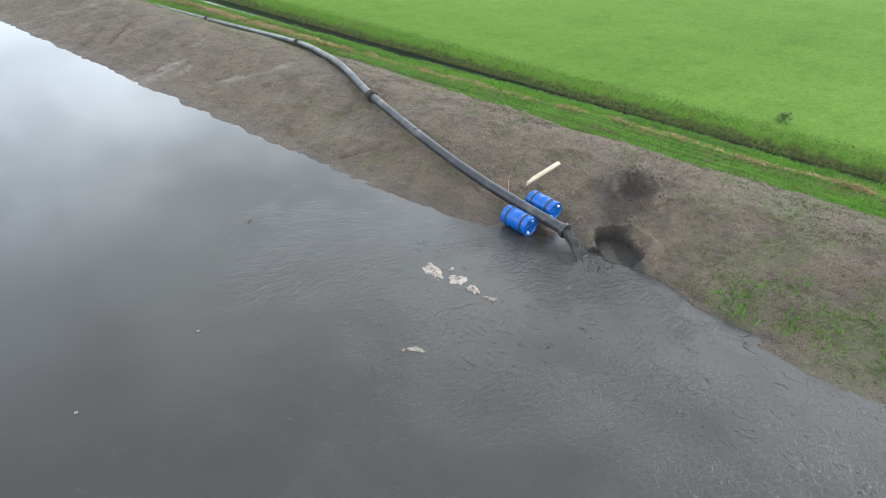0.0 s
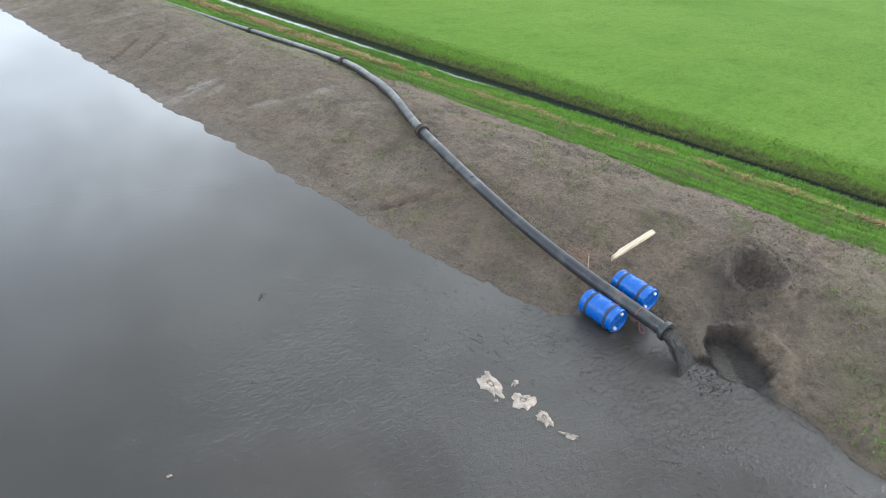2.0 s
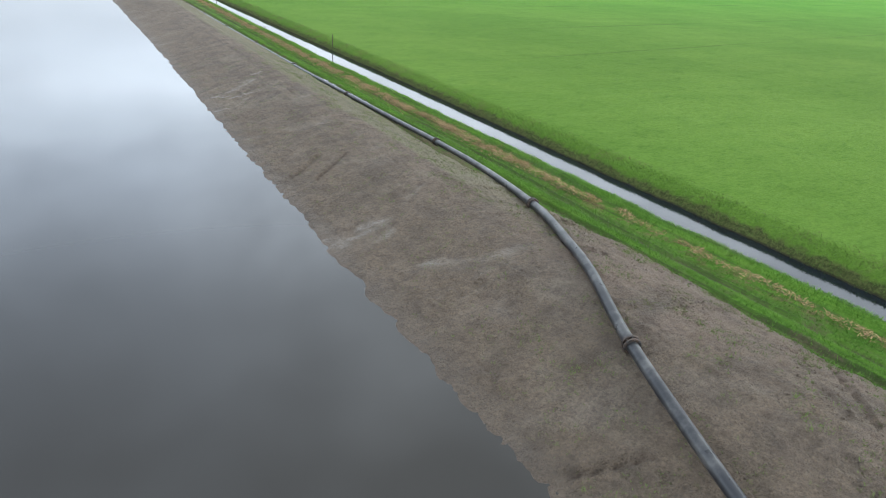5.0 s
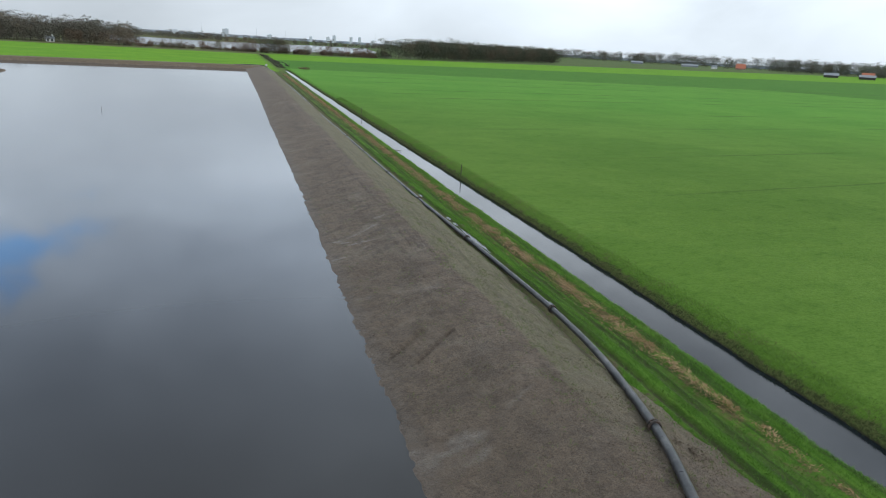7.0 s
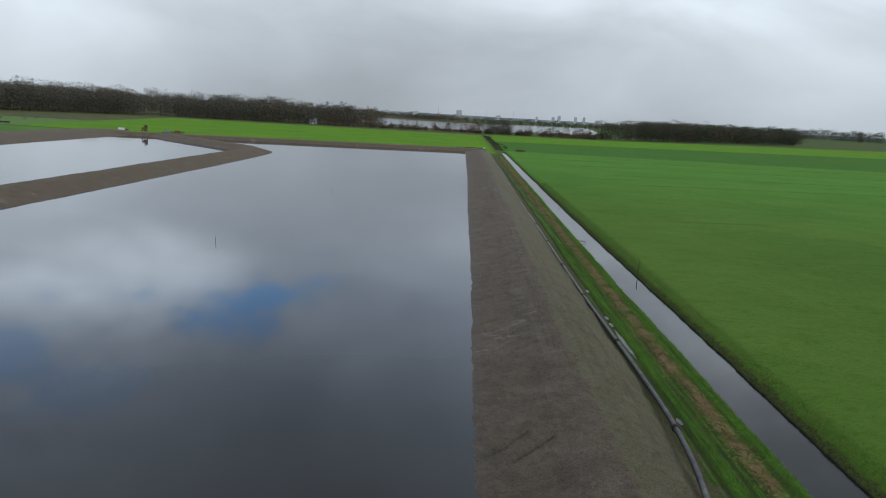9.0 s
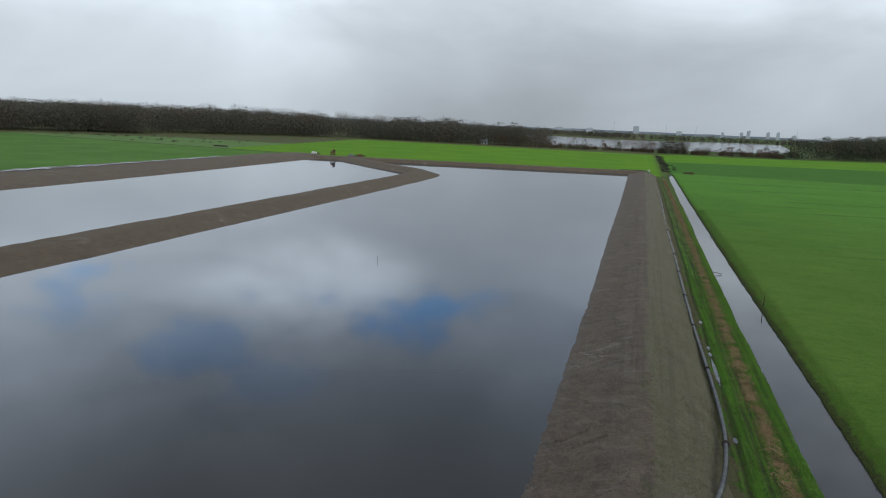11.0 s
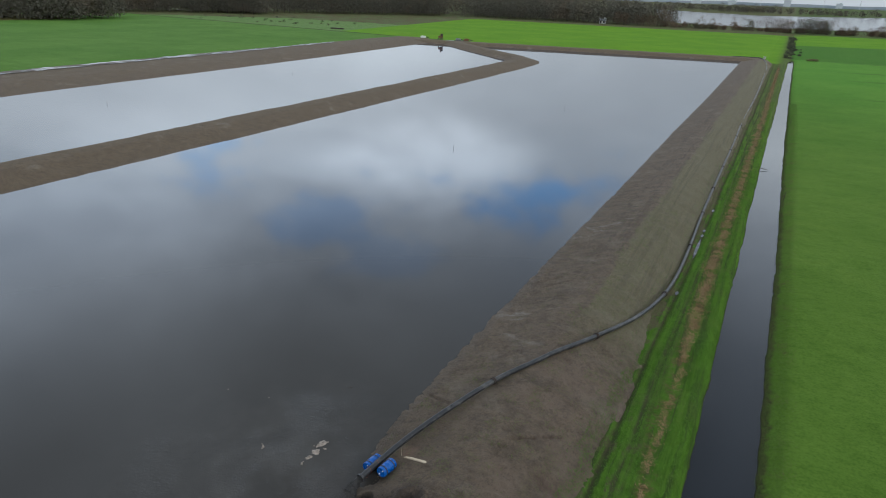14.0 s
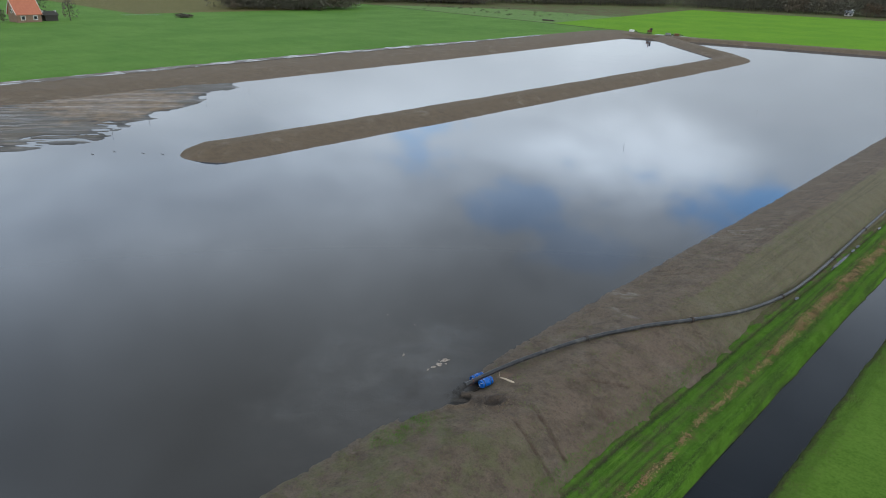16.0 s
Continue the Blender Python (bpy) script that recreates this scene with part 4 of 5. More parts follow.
    return tagged(ob, label, "woodland", kind="stuff")


def belt(a, b, depth, count, h, spread=0.12, r=None):
    """Trees scattered along a line from a to b, depth metres deep to its left."""
    out = []
    dx_, dy_ = b[0] - a[0], b[1] - a[1]
    l = math.hypot(dx_, dy_)
    for i in range(count):
        t, s = rng.random(), rng.random()
        hh = h * (1 + spread * rng.normal())
        out.append((a[0] + dx_ * t - dy_ / l * s * depth, a[1] + dy_ * t + dx_ / l * s * depth, max(0.6 * h, hh), (r or 0.42) * max(0.6 * h, hh)))
    return out


# the long wood behind the northern and western fields
woodland("deciduous_wood", belt((-60, 532), (-235, 522), -60, 230, 15, 0.16, 0.46) + belt((-235, 522), (-279, 468), -70, 130, 17, 0.15, 0.46) + belt((-279, 468), (-332, 408), -70, 150, 17.5, 0.15, 0.46) + belt((-330, 408), (-315, 368), -80, 110, 17, 0.15, 0.46)
         + belt((-315, 366), (-357, 333), -80, 110, 17, 0.15, 0.46) + belt((-357, 333), (-378, 297), -90, 110, 17, 0.15, 0.46) + belt((-378, 297), (-560, 205), -70, 260, 17, 0.15, 0.46) + belt((-300, 540), (-520, 400), -60, 200, 18, 0.15, 0.46) + belt((-150, 575), (-330, 530), -60, 190, 18, 0.15, 0.46),
         M_WOOD, "leafless brown deciduous wood beyond the fields", 270, (0.42, 0.8))
woodland("near_wood", belt((-318, 262), (-300, 216), -45, 90, 13.5, 0.1) + belt((-302, 216), (-335, 165), -50, 100, 13, 0.12), M_WOOD, "brown thicket at the edge of the western field", 260, (0.44, 0.8))
woodland("wood_block", belt((415, 800), (129, 552), -14, 220, 14.5, 0.12) + belt((440, 850), (172, 590), -32, 220, 16.5, 0.10), M_PINE, "dense dark wood block at the edge of the field", 230, (0.42, 0.8))
woodland("hedgerow", belt((-66, 524), (120, 548), 10, 130, 3.4, 0.3, 0.55) + belt((-60, 524), (0, 532), 8, 14, 7.0, 0.2, 0.30) + belt((-8, 528), (52, 534), 12, 42, 9.0, 0.18, 0.36) + belt((52, 532), (120, 546), 10, 30, 7.0, 0.25, 0.36) + belt((-100, 528), (-60, 528), 10, 26, 9), M_RUSSET, "thin autumn hedgerow in front of the lake", 240, (0.22, 0.8))
woodland("waterside_trees", belt((28, 530), (46, 533), 10, 12, 10.0, 0.12) + belt((108, 552), (134, 560), 12, 10, 6, 0.2), M_PINE, "dark evergreen trees beside the lake", 240, (0.3, 0.8))
woodland("ditch_scrub", belt((24.6, 276), (25.0, 470), -3.2, 110, 0.55, 0.3, 1.3) + belt((27, 300), (27, 345), -4, 9, 0.5, 0.2, 1.4), M_PINE, "dark brown scrub along the end of the ditch", 60, (0.16, 0.7))
woodland("far_tree_belt", belt((1140, 1700), (560, 2100), -160, 330, 27, 0.12, 0.42) + belt((1360, 1000), (1330, 1520), -150, 330, 29, 0.14, 0.42) + belt((1330, 1520), (1120, 1740), -150, 150, 29, 0.14, 0.42) + belt((1640, 700), (1360, 1010), -120, 240, 30, 0.14, 0.42), M_PINE, "dark tree belt around farms on the horizon", 150, (0.9, 0.8))
woodland("far_shore_trees", belt((420, 1500), (-60, 1400), -120, 160, 10, 0.3) + belt((-60, 1400), (-700, 1750), -160, 300, 12, 0.2), M_WOOD, "low trees on the far shore of the lake", 90, (0.8, 0.7))
woodland("west_far_trees", belt((-700, 1200), (-1500, 700), -200, 520, 24, 0.15, 0.5) + belt((-1500, 700), (-1900, 300), -200, 220, 27, 0.12, 0.5), M_WOOD, "distant wooded ridge on the horizon", 90, (1.0, 0.7))
woodland("meadow_rushes", [(x, y, 0.9 + rng.random() * 0.5, 1.2) for x, y in zip(rng.uniform(-310, -205, 34), rng.uniform(285, 350, 34))], M_PINE, "dark clumps of rushes in the pale meadow", 40, (0.2, 0.6))

# blue-grey distance haze is painted into the backdrop's base colour
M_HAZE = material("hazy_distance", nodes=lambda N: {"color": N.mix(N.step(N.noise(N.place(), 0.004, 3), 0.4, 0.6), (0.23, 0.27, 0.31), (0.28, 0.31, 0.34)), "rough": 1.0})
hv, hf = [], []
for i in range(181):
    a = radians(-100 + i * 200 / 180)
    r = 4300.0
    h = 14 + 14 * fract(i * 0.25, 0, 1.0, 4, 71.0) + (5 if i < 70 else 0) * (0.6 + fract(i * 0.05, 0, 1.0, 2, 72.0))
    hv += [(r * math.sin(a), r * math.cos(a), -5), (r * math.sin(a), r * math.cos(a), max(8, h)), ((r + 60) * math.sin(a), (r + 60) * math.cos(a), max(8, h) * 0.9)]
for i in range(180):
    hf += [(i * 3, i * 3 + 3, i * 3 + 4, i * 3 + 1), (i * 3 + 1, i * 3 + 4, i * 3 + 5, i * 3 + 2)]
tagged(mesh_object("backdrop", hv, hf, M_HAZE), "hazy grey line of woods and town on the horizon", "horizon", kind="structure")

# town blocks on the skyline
# light concrete grey, paler and bluer with distance haze put into it
M_TOWN = material("hazed_concrete", color=(0.50, 0.54, 0.58), rough=0.9)


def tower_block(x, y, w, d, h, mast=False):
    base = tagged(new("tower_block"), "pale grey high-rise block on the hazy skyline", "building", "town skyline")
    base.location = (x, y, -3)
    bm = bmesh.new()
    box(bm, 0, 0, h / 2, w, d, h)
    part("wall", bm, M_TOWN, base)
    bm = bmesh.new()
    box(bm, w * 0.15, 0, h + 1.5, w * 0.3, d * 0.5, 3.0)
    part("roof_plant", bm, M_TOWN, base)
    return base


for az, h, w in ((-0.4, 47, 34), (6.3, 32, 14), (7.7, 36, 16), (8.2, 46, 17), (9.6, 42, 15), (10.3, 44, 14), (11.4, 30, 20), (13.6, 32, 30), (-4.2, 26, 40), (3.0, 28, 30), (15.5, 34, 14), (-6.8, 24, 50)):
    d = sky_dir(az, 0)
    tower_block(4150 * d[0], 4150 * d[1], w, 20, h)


def lattice_mast(x, y, h):
    base = tagged(new("radio_mast"), "thin grey mast on the horizon", "mast", "skyline masts")
    base.location = (x, y, -3)
    bm = bmesh.new()
    cylinder(bm, (0, 0, 0), (0, 0, h), 1.3, 0.5, 6)
    part("shaft", bm, M_TOWN, base)


for az, h in ((-2.2, 74), (-12.4, 70), (2.0, 62), (4.3, 60), (11.6, 66)):
    d = sky_dir(az, 0)
    lattice_mast(4100 * d[0], 4100 * d[1], h)

# ---- houses and farms ----
M_BRICK = material("brick", nodes=lambda N: {"color": N.mix(N.step(N.noise(N.place(), 3, 4), 0.4, 0.6), (0.20, 0.12, 0.085), (0.27, 0.18, 0.13)), "rough": 0.9})
M_TILE = material("orange_roof_tiles", nodes=lambda N: {"color": N.mix(N.step(N.noise(N.place(), 2, 4), 0.4, 0.6), (0.40, 0.125, 0.070), (0.50, 0.175, 0.10)), "rough": 0.7})
M_WHITE = material("white_paint", color=(0.75, 0.75, 0.73), rough=0.5)
M_GLASS = material("dark_pane", color=(0.03, 0.035, 0.04), rough=0.05)
M_SLATE = material("grey_sheet_roof", color=(0.21, 0.225, 0.24), rough=0.5)
M_TIMBER = material("dark_boards", color=(0.05, 0.045, 0.04), rough=0.9)


def house(x, y, turn, w, d, eave, ridge, label, wall=None, roof=None, windows=2, category="house", group="", chimney=True):
    """w along the ridge, d across; the ridge runs along local x."""
    base = tagged(new("house" if category == "house" else category.replace(" ", "_")), label, category, group)
    base.matrix_world = pose(x, y, -0.85, 0, 0, turn)
    wall, roof = wall or M_BRICK, roof or M_TILE
    v = [(-w / 2, -d / 2, 0), (w / 2, -d / 2, 0), (w / 2, d / 2, 0), (-w / 2, d / 2, 0), (-w / 2, -d / 2, eave), (w / 2, -d / 2, eave), (w / 2, d / 2, eave), (-w / 2, d / 2, eave), (-w / 2, 0, ridge), (w / 2, 0, ridge)]
    f = [(0, 1, 5, 4), (2, 3, 7, 6), (1, 2, 6, 9, 5), (3, 0, 4, 8, 7), (3, 2, 1, 0)]
    mesh_object("wall", v, f, wall, base, smooth=False)
    o, t = 0.45, 0.22
    k = (ridge - eave) / (d / 2)
    for s in (-1, 1):
        ya, za, yb, zb = s * (d / 2 + o), eave - o * k, 0.0, ridge
        rv = [(-w / 2 - o, ya, za + 0.05), (w / 2 + o, ya, za + 0.05), (w / 2 + o, yb, zb + 0.05), (-w / 2 - o, yb, zb + 0.05)]
        rv += [(a, b, c + t) for a, b, c in rv]
        r = mesh_object("roof", rv, [(0, 1, 2, 3), (4, 5, 6, 7), (0, 1, 5, 4), (1, 2, 6, 5), (2, 3, 7, 6), (3, 0, 4, 7)], roof, base, smooth=False)
    if category == "house" and d < 10:
        for s in (-1, 1):
            for e in (-1, 1):
                bv = [(s * (w / 2 + o + 0.06), e * (d / 2 + o), eave - o * k + 0.02), (s * (w / 2 + o + 0.06), 0.0, ridge + 0.02)]
                bv += [(a, b, c + 0.42) for a, b, c in bv]
                bv += [(a - s * 0.10, b, c) for a, b, c in bv]
                mesh_object("bargeboard", bv, [(0, 1, 3, 2), (4, 5, 7, 6), (0, 4, 6, 2), (1, 5, 7, 3), (2, 3, 7, 6), (0, 1, 5, 4)], M_WHITE, base, smooth=False, label="white bargeboard on the gable")
    if chimney:
        bm = bmesh.new()
        box(bm, w * 0.3, 0, ridge + 0.4, 0.8, 0.7, 1.6, 0.04)
        part("chimney", bm, wall, base)
    for i in range(windows):
        for s in (-1, 1):
            wx = (i + 0.5) / windows * w - w / 2
            fr = bmesh.new()
            box(fr, wx, s * (d / 2 + 0.03), eave * 0.52, 1.7, 0.16, 1.7)
            frame_ob = part("window", fr, M_WHITE, base, "white window frame")
            pn = bmesh.new()
            box(pn, wx, s * (d / 2 + 0.10), eave * 0.52, 1.3, 0.06, 1.3)
            part("pane", pn, M_GLASS, frame_ob, "dark glass pane")
    for s in (-1, 1):
        fr = bmesh.new()
        box(fr, s * (w / 2 + 0.03), 0, eave + 0.9, 0.16, 1.5, 1.6)
        frame_ob = part("window", fr, M_WHITE, base, "white window frame")
        pn = bmesh.new()
        box(pn, s * (w / 2 + 0.10), 0, eave + 0.9, 0.06, 1.1, 1.2)
        part("pane", pn, M_GLASS, frame_ob, "dark glass pane")
    return base


house(-286, 60.0, 98, 9.2, 8.0, 3.4, 8.6, "brick farmhouse with an orange tiled roof beside the field")
house(-288, 69.5, 98, 5.0, 4.0, 2.4, 3.6, "small dark wooden shed beside the farmhouse", M_TIMBER, M_TIMBER, 0, "shed", chimney=False)
house(1302, 1485, -42, 24, 16, 4, 15, "distant farmhouse with a large orange roof", group="far farms")
house(1215, 1030, -50, 22, 11, 4, 11, "distant brick house with an orange roof", group="far farms")
house(973, 895, -47, 22, 14, 4, 7.5, "dark farm barn with a pale sheet roof", M_TIMBER, M_SLATE, 0, "barn", "far farms", False)
house(1020, 866, -49, 24, 14, 4, 7.5, "dark farm barn with a grey sheet roof", M_TIMBER, M_SLATE, 0, "barn", "far farms", False)
house(1124, 1464, -38, 40, 16, 3.5, 7, "long grey farm shed among trees", M_SLATE, M_SLATE, 0, "barn", "far farms", False)
house(1030, 1560, -34, 30, 14, 3.5, 7, "long grey farm shed among trees", M_SLATE, M_SLATE, 0, "barn", "far farms", False)
house(1090, 1330, -39, 12, 9, 4, 8, "white farmhouse among distant trees", M_WHITE, M_SLATE, 2, "house", "far farms")
house(-112, 538, 10, 5, 4, 2.2, 3.6, "white house half hidden in the wood", M_WHITE, M_SLATE, 2, "house")


def tree(x, y, h, r, mat, label, cards=420, leaf=(0.28, 0.8), z0=-0.9):
    base = tagged(new("tree"), label, "tree")
    base.location = (x, y, z0)
    tv2, tf2 = trunk(0, 0, 0, h * 0.85, 0.05 + h * 0.018, 0.02, 7)
    for k in range(7):
        a, s = k * 2.4, 0.3 + 0.07 * k
        v, f = trunk(0, 0, 0, 1, 0.35 + 0.02 * k, 0, 4)
        L = h * 0.32 * (1.1 - s)
        for vx, vy, vz in v:
            q = Vector((0.02 * s * h + math.cos(a) * L * vz + vx * 0.12 * h / 8, math.sin(a) * L * vz + vy * 0.12 * h / 8, s * h + vz * L * 0.8))
            tv2.append(tuple(q))
        tf2 += [tuple(i + len(tv2) - len(v) for i in q) for q in f]
    mesh_object("trunk", tv2, tf2, M_BARK, base)
    c = crown_cards(0, 0, h * 0.15, h * 0.85, r, cards, leaf)
    mesh_object("crown", c, [(i, i + 1, i + 2) for i in range(0, len(c), 3)], mat, base, smooth=False)
    return base


tree(-285, 76.5, 8.5, 3.2, M_WOOD, "tall autumn tree beside the farmhouse")
tree(-296, 68, 10, 4.0, M_PINE, "dark evergreen tree behind the farmhouse")
tree(-283, 50, 5.5, 2.6, M_PINE, "dark shrub tree in front of the farmhouse")

# brush pile in the eastern field, mound in the western field
woodland("brush_pile", [(34.5 + rng.normal() * 0.9, 277.5 + rng.normal() * 0.4, 1.0, 0.9) for _ in range(9)], material("rust_brush", color=(0.16, 0.09, 0.06), rough=0.9), "rusty brown brush pile in the green field", 60, (0.14, 0.5))
woodland("soil_mound", [(-285.6 + rng.normal() * 3.0, 126 + rng.normal() * 1.2, 1.6, 2.5) for _ in range(12)], M_WOOD, "brown soil heap at the edge of the field", 40, (0.5, 0.4))

# ---- pipeline ----
M_PIPE = material("black_plastic_pipe", nodes=lambda N: {
    "color": N.mix(N.step(N.noise(N.place(), 1.6, 5, 0.7), 0.45, 0.75), (0.024, 0.025, 0.028), (0.095, 0.092, 0.088)),
    "rough": N.span(N.noise(N.place(), 3.0, 4), 0.3, 0.7, 0.26, 0.48), "normal": N.bump(N.noise(N.place(), 8, 3), 0.15, 0.01)})
M_STEEL = material("rusty_steel", nodes=lambda N: {"color": N.mix(N.step(N.noise(N.place(), 12, 4), 0.4, 0.6), (0.035, 0.032, 0.030), (0.075, 0.048, 0.034)), "rough": 0.6})
R_PIPE = 0.128
PIPE = [tuple(OUTLET), (13.48, 10.5, 0.52), (14.16, 13.1, 0.70), (15.42, 16.78, 0.95), (16.62, 19.33, 1.05), (17.38, 21.22, 1.00), (18.58, 24.25, 0.71), (20.12, 29.6, 0.06), (20.93, 34.9, -0.38),
        (21.18, 40, -0.60), (21.15, 46.9, -0.68), (20.95, 57.4, -0.70), (20.88, 68.1, -0.70), (20.84, 79.7, -0.70), (20.82, 91.2, -0.70), (20.76, 101, -0.70), (20.58, 123, -0.70), (20.83, 146, -0.70), (20.84, 169, -0.70),
        (20.5, 205, -0.66), (20.3, 230, -0.5), (19.4, 243, 0.2), (17.5, 249, 1.10), (13, 249.6, 1.20), (8, 249.2, 1.10)]
pipeline = tagged(new("pipeline"), "black plastic dredging pipeline lying over the mud bank", "pipeline")
run = spline(PIPE, 0.5)
at = [0.0]
for a, b in zip(run, run[1:]):
    at.append(at[-1] + (b - a).length)
joint_first = min(range(len(run)), key=lambda i: (run[i] - Vector((15.35, 16.75, 0.86))).length)
joint_second = min(range(len(run)), key=lambda i: (run[i] - Vector((18.6, 24.3, 0.62))).length)
joint_ys = [35.2, 46.9, 57.4, 68.1, 79.7, 91.2] + [91.2 + 11.2 * k for k in range(1, 14)]
joints = [joint_first, joint_second] + [min(range(len(run)), key=lambda i: abs(run[i].y - yy)) for yy in joint_ys]
cuts = [0] + joints + [len(run) - 1]
for a, b in zip(cuts, cuts[1:]):
    v, f = tube(run[a:b + 1], R_PIPE, 18)
    mesh_object("pipe_section", v, f, M_PIPE, pipeline)


def ring(at_point, way, r0, r1, width, mat, parent, name, label=""):
    v, f = lathe([(-width / 2, r0), (-width / 2, r1 - 0.01), (-width / 2 + 0.01, r1), (width / 2 - 0.01, r1), (width / 2, r1 - 0.01), (width / 2, r0)], 22)
    f = f[:-2]
    n = 22
    f += [(5 * n + k, 5 * n + (k + 1) % n, (k + 1) % n, k) for k in range(n)]
    ob = mesh_object(name, v, f, mat, parent, smooth=False, label=label)
    turn = Vector(way).to_track_quat("X", "Z").to_matrix().to_4x4()
    ob.matrix_local = Matrix.Translation(at_point) @ turn
    return ob


for i in joints:
    w = (run[i + 1] - run[i - 1]).normalized()
    for s in (-0.055, 0.055):
        flange = ring(run[i] + w * s, w, R_PIPE - 0.01, R_PIPE + 0.065, 0.05, M_STEEL, pipeline, "flange", "dark steel flange")
    if i < 90:
        for k in range(8):
            a = 2 * math.pi * k / 8
            side = w.cross(Vector((0, 0, 1))).normalized()
            c = run[i] + (side * math.cos(a) + side.cross(w) * math.sin(a)) * (R_PIPE + 0.038)
            bm = bmesh.new()
            cylinder(bm, c - w * 0.11, c + w * 0.11, 0.013, None, 6)
            part("bolt", bm, M_STEEL, pipeline)
end_way = (run[1] - run[0]).normalized()
ring(run[0] + end_way * 0.03, end_way, R_PIPE - 0.025, R_PIPE + 0.05, 0.09, M_PIPE, pipeline, "end_collar", "thick black collar at the open pipe mouth")
v, f = tube([run[0] + end_way * 0.02, run[0] + end_way * 0.6], R_PIPE - 0.022, 18)
mesh_object("pipe_bore", v, f, M_PIPE, pipeline)

# rain water standing in the wheel rut beside the pipe
for y0, y1 in ((44.6, 50.2), (50.6, 51.6), (52.2, 53.0), (36.2, 37.0), (59.5, 60.6)):
    pv, pf = [], []
    for i in range(15):
        yy = y0 + (y1 - y0) * i / 14
        w_ = 0.13 * math.sin(math.pi * (i + 0.4) / 14.8) * (1 + 0.5 * fract(0, yy, 1.1, 2, 35.0)) + 0.01
        xx = rut_line(21.72, yy)
        zz = ground_height(xx, yy) + 0.055
        pv += [(xx - w_, yy, zz), (xx + w_, yy, zz)]
    pf = [(2 * i, 2 * i + 1, 2 * i + 3, 2 * i + 2) for i in range(14)]
    tagged(mesh_object("rut_puddle", pv, pf, M_DITCH, smooth=False), "narrow puddle of rain water in a wheel rut", "puddle", kind="structure")

# slurry pouring from the mouth: a ragged sheet that widens as it falls
sv, sf = [], []
rows_, n = 30, 44
for i in range(rows_):
    t = i / (rows_ - 1)
    p = run[0] + end_way * 0.12 - end_way * (0.95 * t) - Vector((0.05 * t, 0, 0.02 + 0.56 * t * t))
    r = 0.115 + 0.20 * t ** 1.2
    for k in range(n):
        a = 2 * math.pi * k / n
        q = Vector((math.cos(a) * 1.4, math.sin(a) * 1.4, t * 5.0))
        j = 1 + t * (0.55 * noise.noise(q * 1.6) + 0.45 * noise.noise(q * 4.3)) + 0.12 * noise.noise(q * 9.0)
        sv.append((p.x + r * j * math.cos(a), p.y + 0.5 * r * j * math.sin(a), p.z + (0.8 - 0.3 * t) * r * j * math.sin(a)))
for i in range(rows_ - 1):
    for k in range(n):
        a, b = i * n + k, i * n + (k + 1) % n
        sf.append((a, b, b + n, a + n))
tagged(mesh_object("slurry_stream", sv, sf, M_DARKMUD), "dark muddy slurry pouring out of the pipe mouth", "slurry")

# ---- float drums lashed on both sides of the pipe ----
M_BLUE = material("blue_plastic", nodes=lambda N: {
    "color": N.mix(N.math("MULTIPLY", N.step(N.noise(N.place(), 5, 5, 0.7), 0.55, 0.8), 0.35), (0.0, 0.092, 0.38), (0.02, 0.10, 0.27)),
    "rough": N.span(N.noise(N.place(), 6, 3), 0.3, 0.7, 0.20, 0.34), "normal": N.bump(N.noise(N.place(), 2.5, 2), 0.12, 0.02)})
M_STRAP = material("dark_strap", color=(0.03, 0.035, 0.06), rough=0.7)
M_ROPE = material("orange_rope", color=(0.36, 0.11, 0.07), rough=0.8)


def drum(centre, way, spin):
    base = tagged(new("plastic_drum"), "blue plastic drum used as a float beside the pipe", "drum", "float drums")
    turn = Vector(way).to_track_quat("X", "Z").to_matrix().to_4x4()
    base.matrix_world = Matrix.Translation(centre) @ turn @ pose(0, 0, 0, spin, 0, 0)
    R, L = 0.242, 0.39
    prof = [(-L + 0.03, R - 0.075), (-L + 0.03, R - 0.05), (-L, R - 0.045), (-L, R - 0.02), (-L + 0.02, R - 0.005), (-L + 0.06, R - 0.004), (-L + 0.075, R - 0.016), (-L + 0.10, R - 0.008),
            (-0.12, R), (-0.108, R - 0.008), (-0.096, R), (0.096, R), (0.108, R - 0.008), (0.12, R),
            (L - 0.10, R - 0.008), (L - 0.075, R - 0.016), (L - 0.06, R - 0.004), (L - 0.02, R - 0.005), (L, R - 0.02), (L, R - 0.045), (L - 0.03, R - 0.05), (L - 0.03, R - 0.075)]
    v, f = lathe(prof, 36)
    mesh_object("drum_body", v, f, M_BLUE, base)
    for s in (-1, 1):
        ob = ring((s * 0.225, 0, 0), (1, 0, 0), R - 0.012, R + 0.012, 0.055, M_STRAP, base, "strap", "dark strap round the drum")
    for s in (-1, 1):
        bm = bmesh.new()
        cylinder(bm, (L - 0.05, s * 0.15, 0.0), (L + 0.004, s * 0.15, 0.0), 0.036, 0.030, 14)
        part("bung", bm, M_WHITE, base, "white screw bung")
    bm = bmesh.new()
    box(bm, 0, 0, -R + 0.01, 0.6, 0.05, 0.03)
    part("mould_seam", bm, M_BLUE, base)
    return base


drum_way = (run[0] - run[4]).normalized()
flat_way = Vector((drum_way.x, drum_way.y, -0.02))
drum((12.93, 9.18, 0.24), flat_way, 70)
drum((13.73, 9.04, 0.42), flat_way, 50)

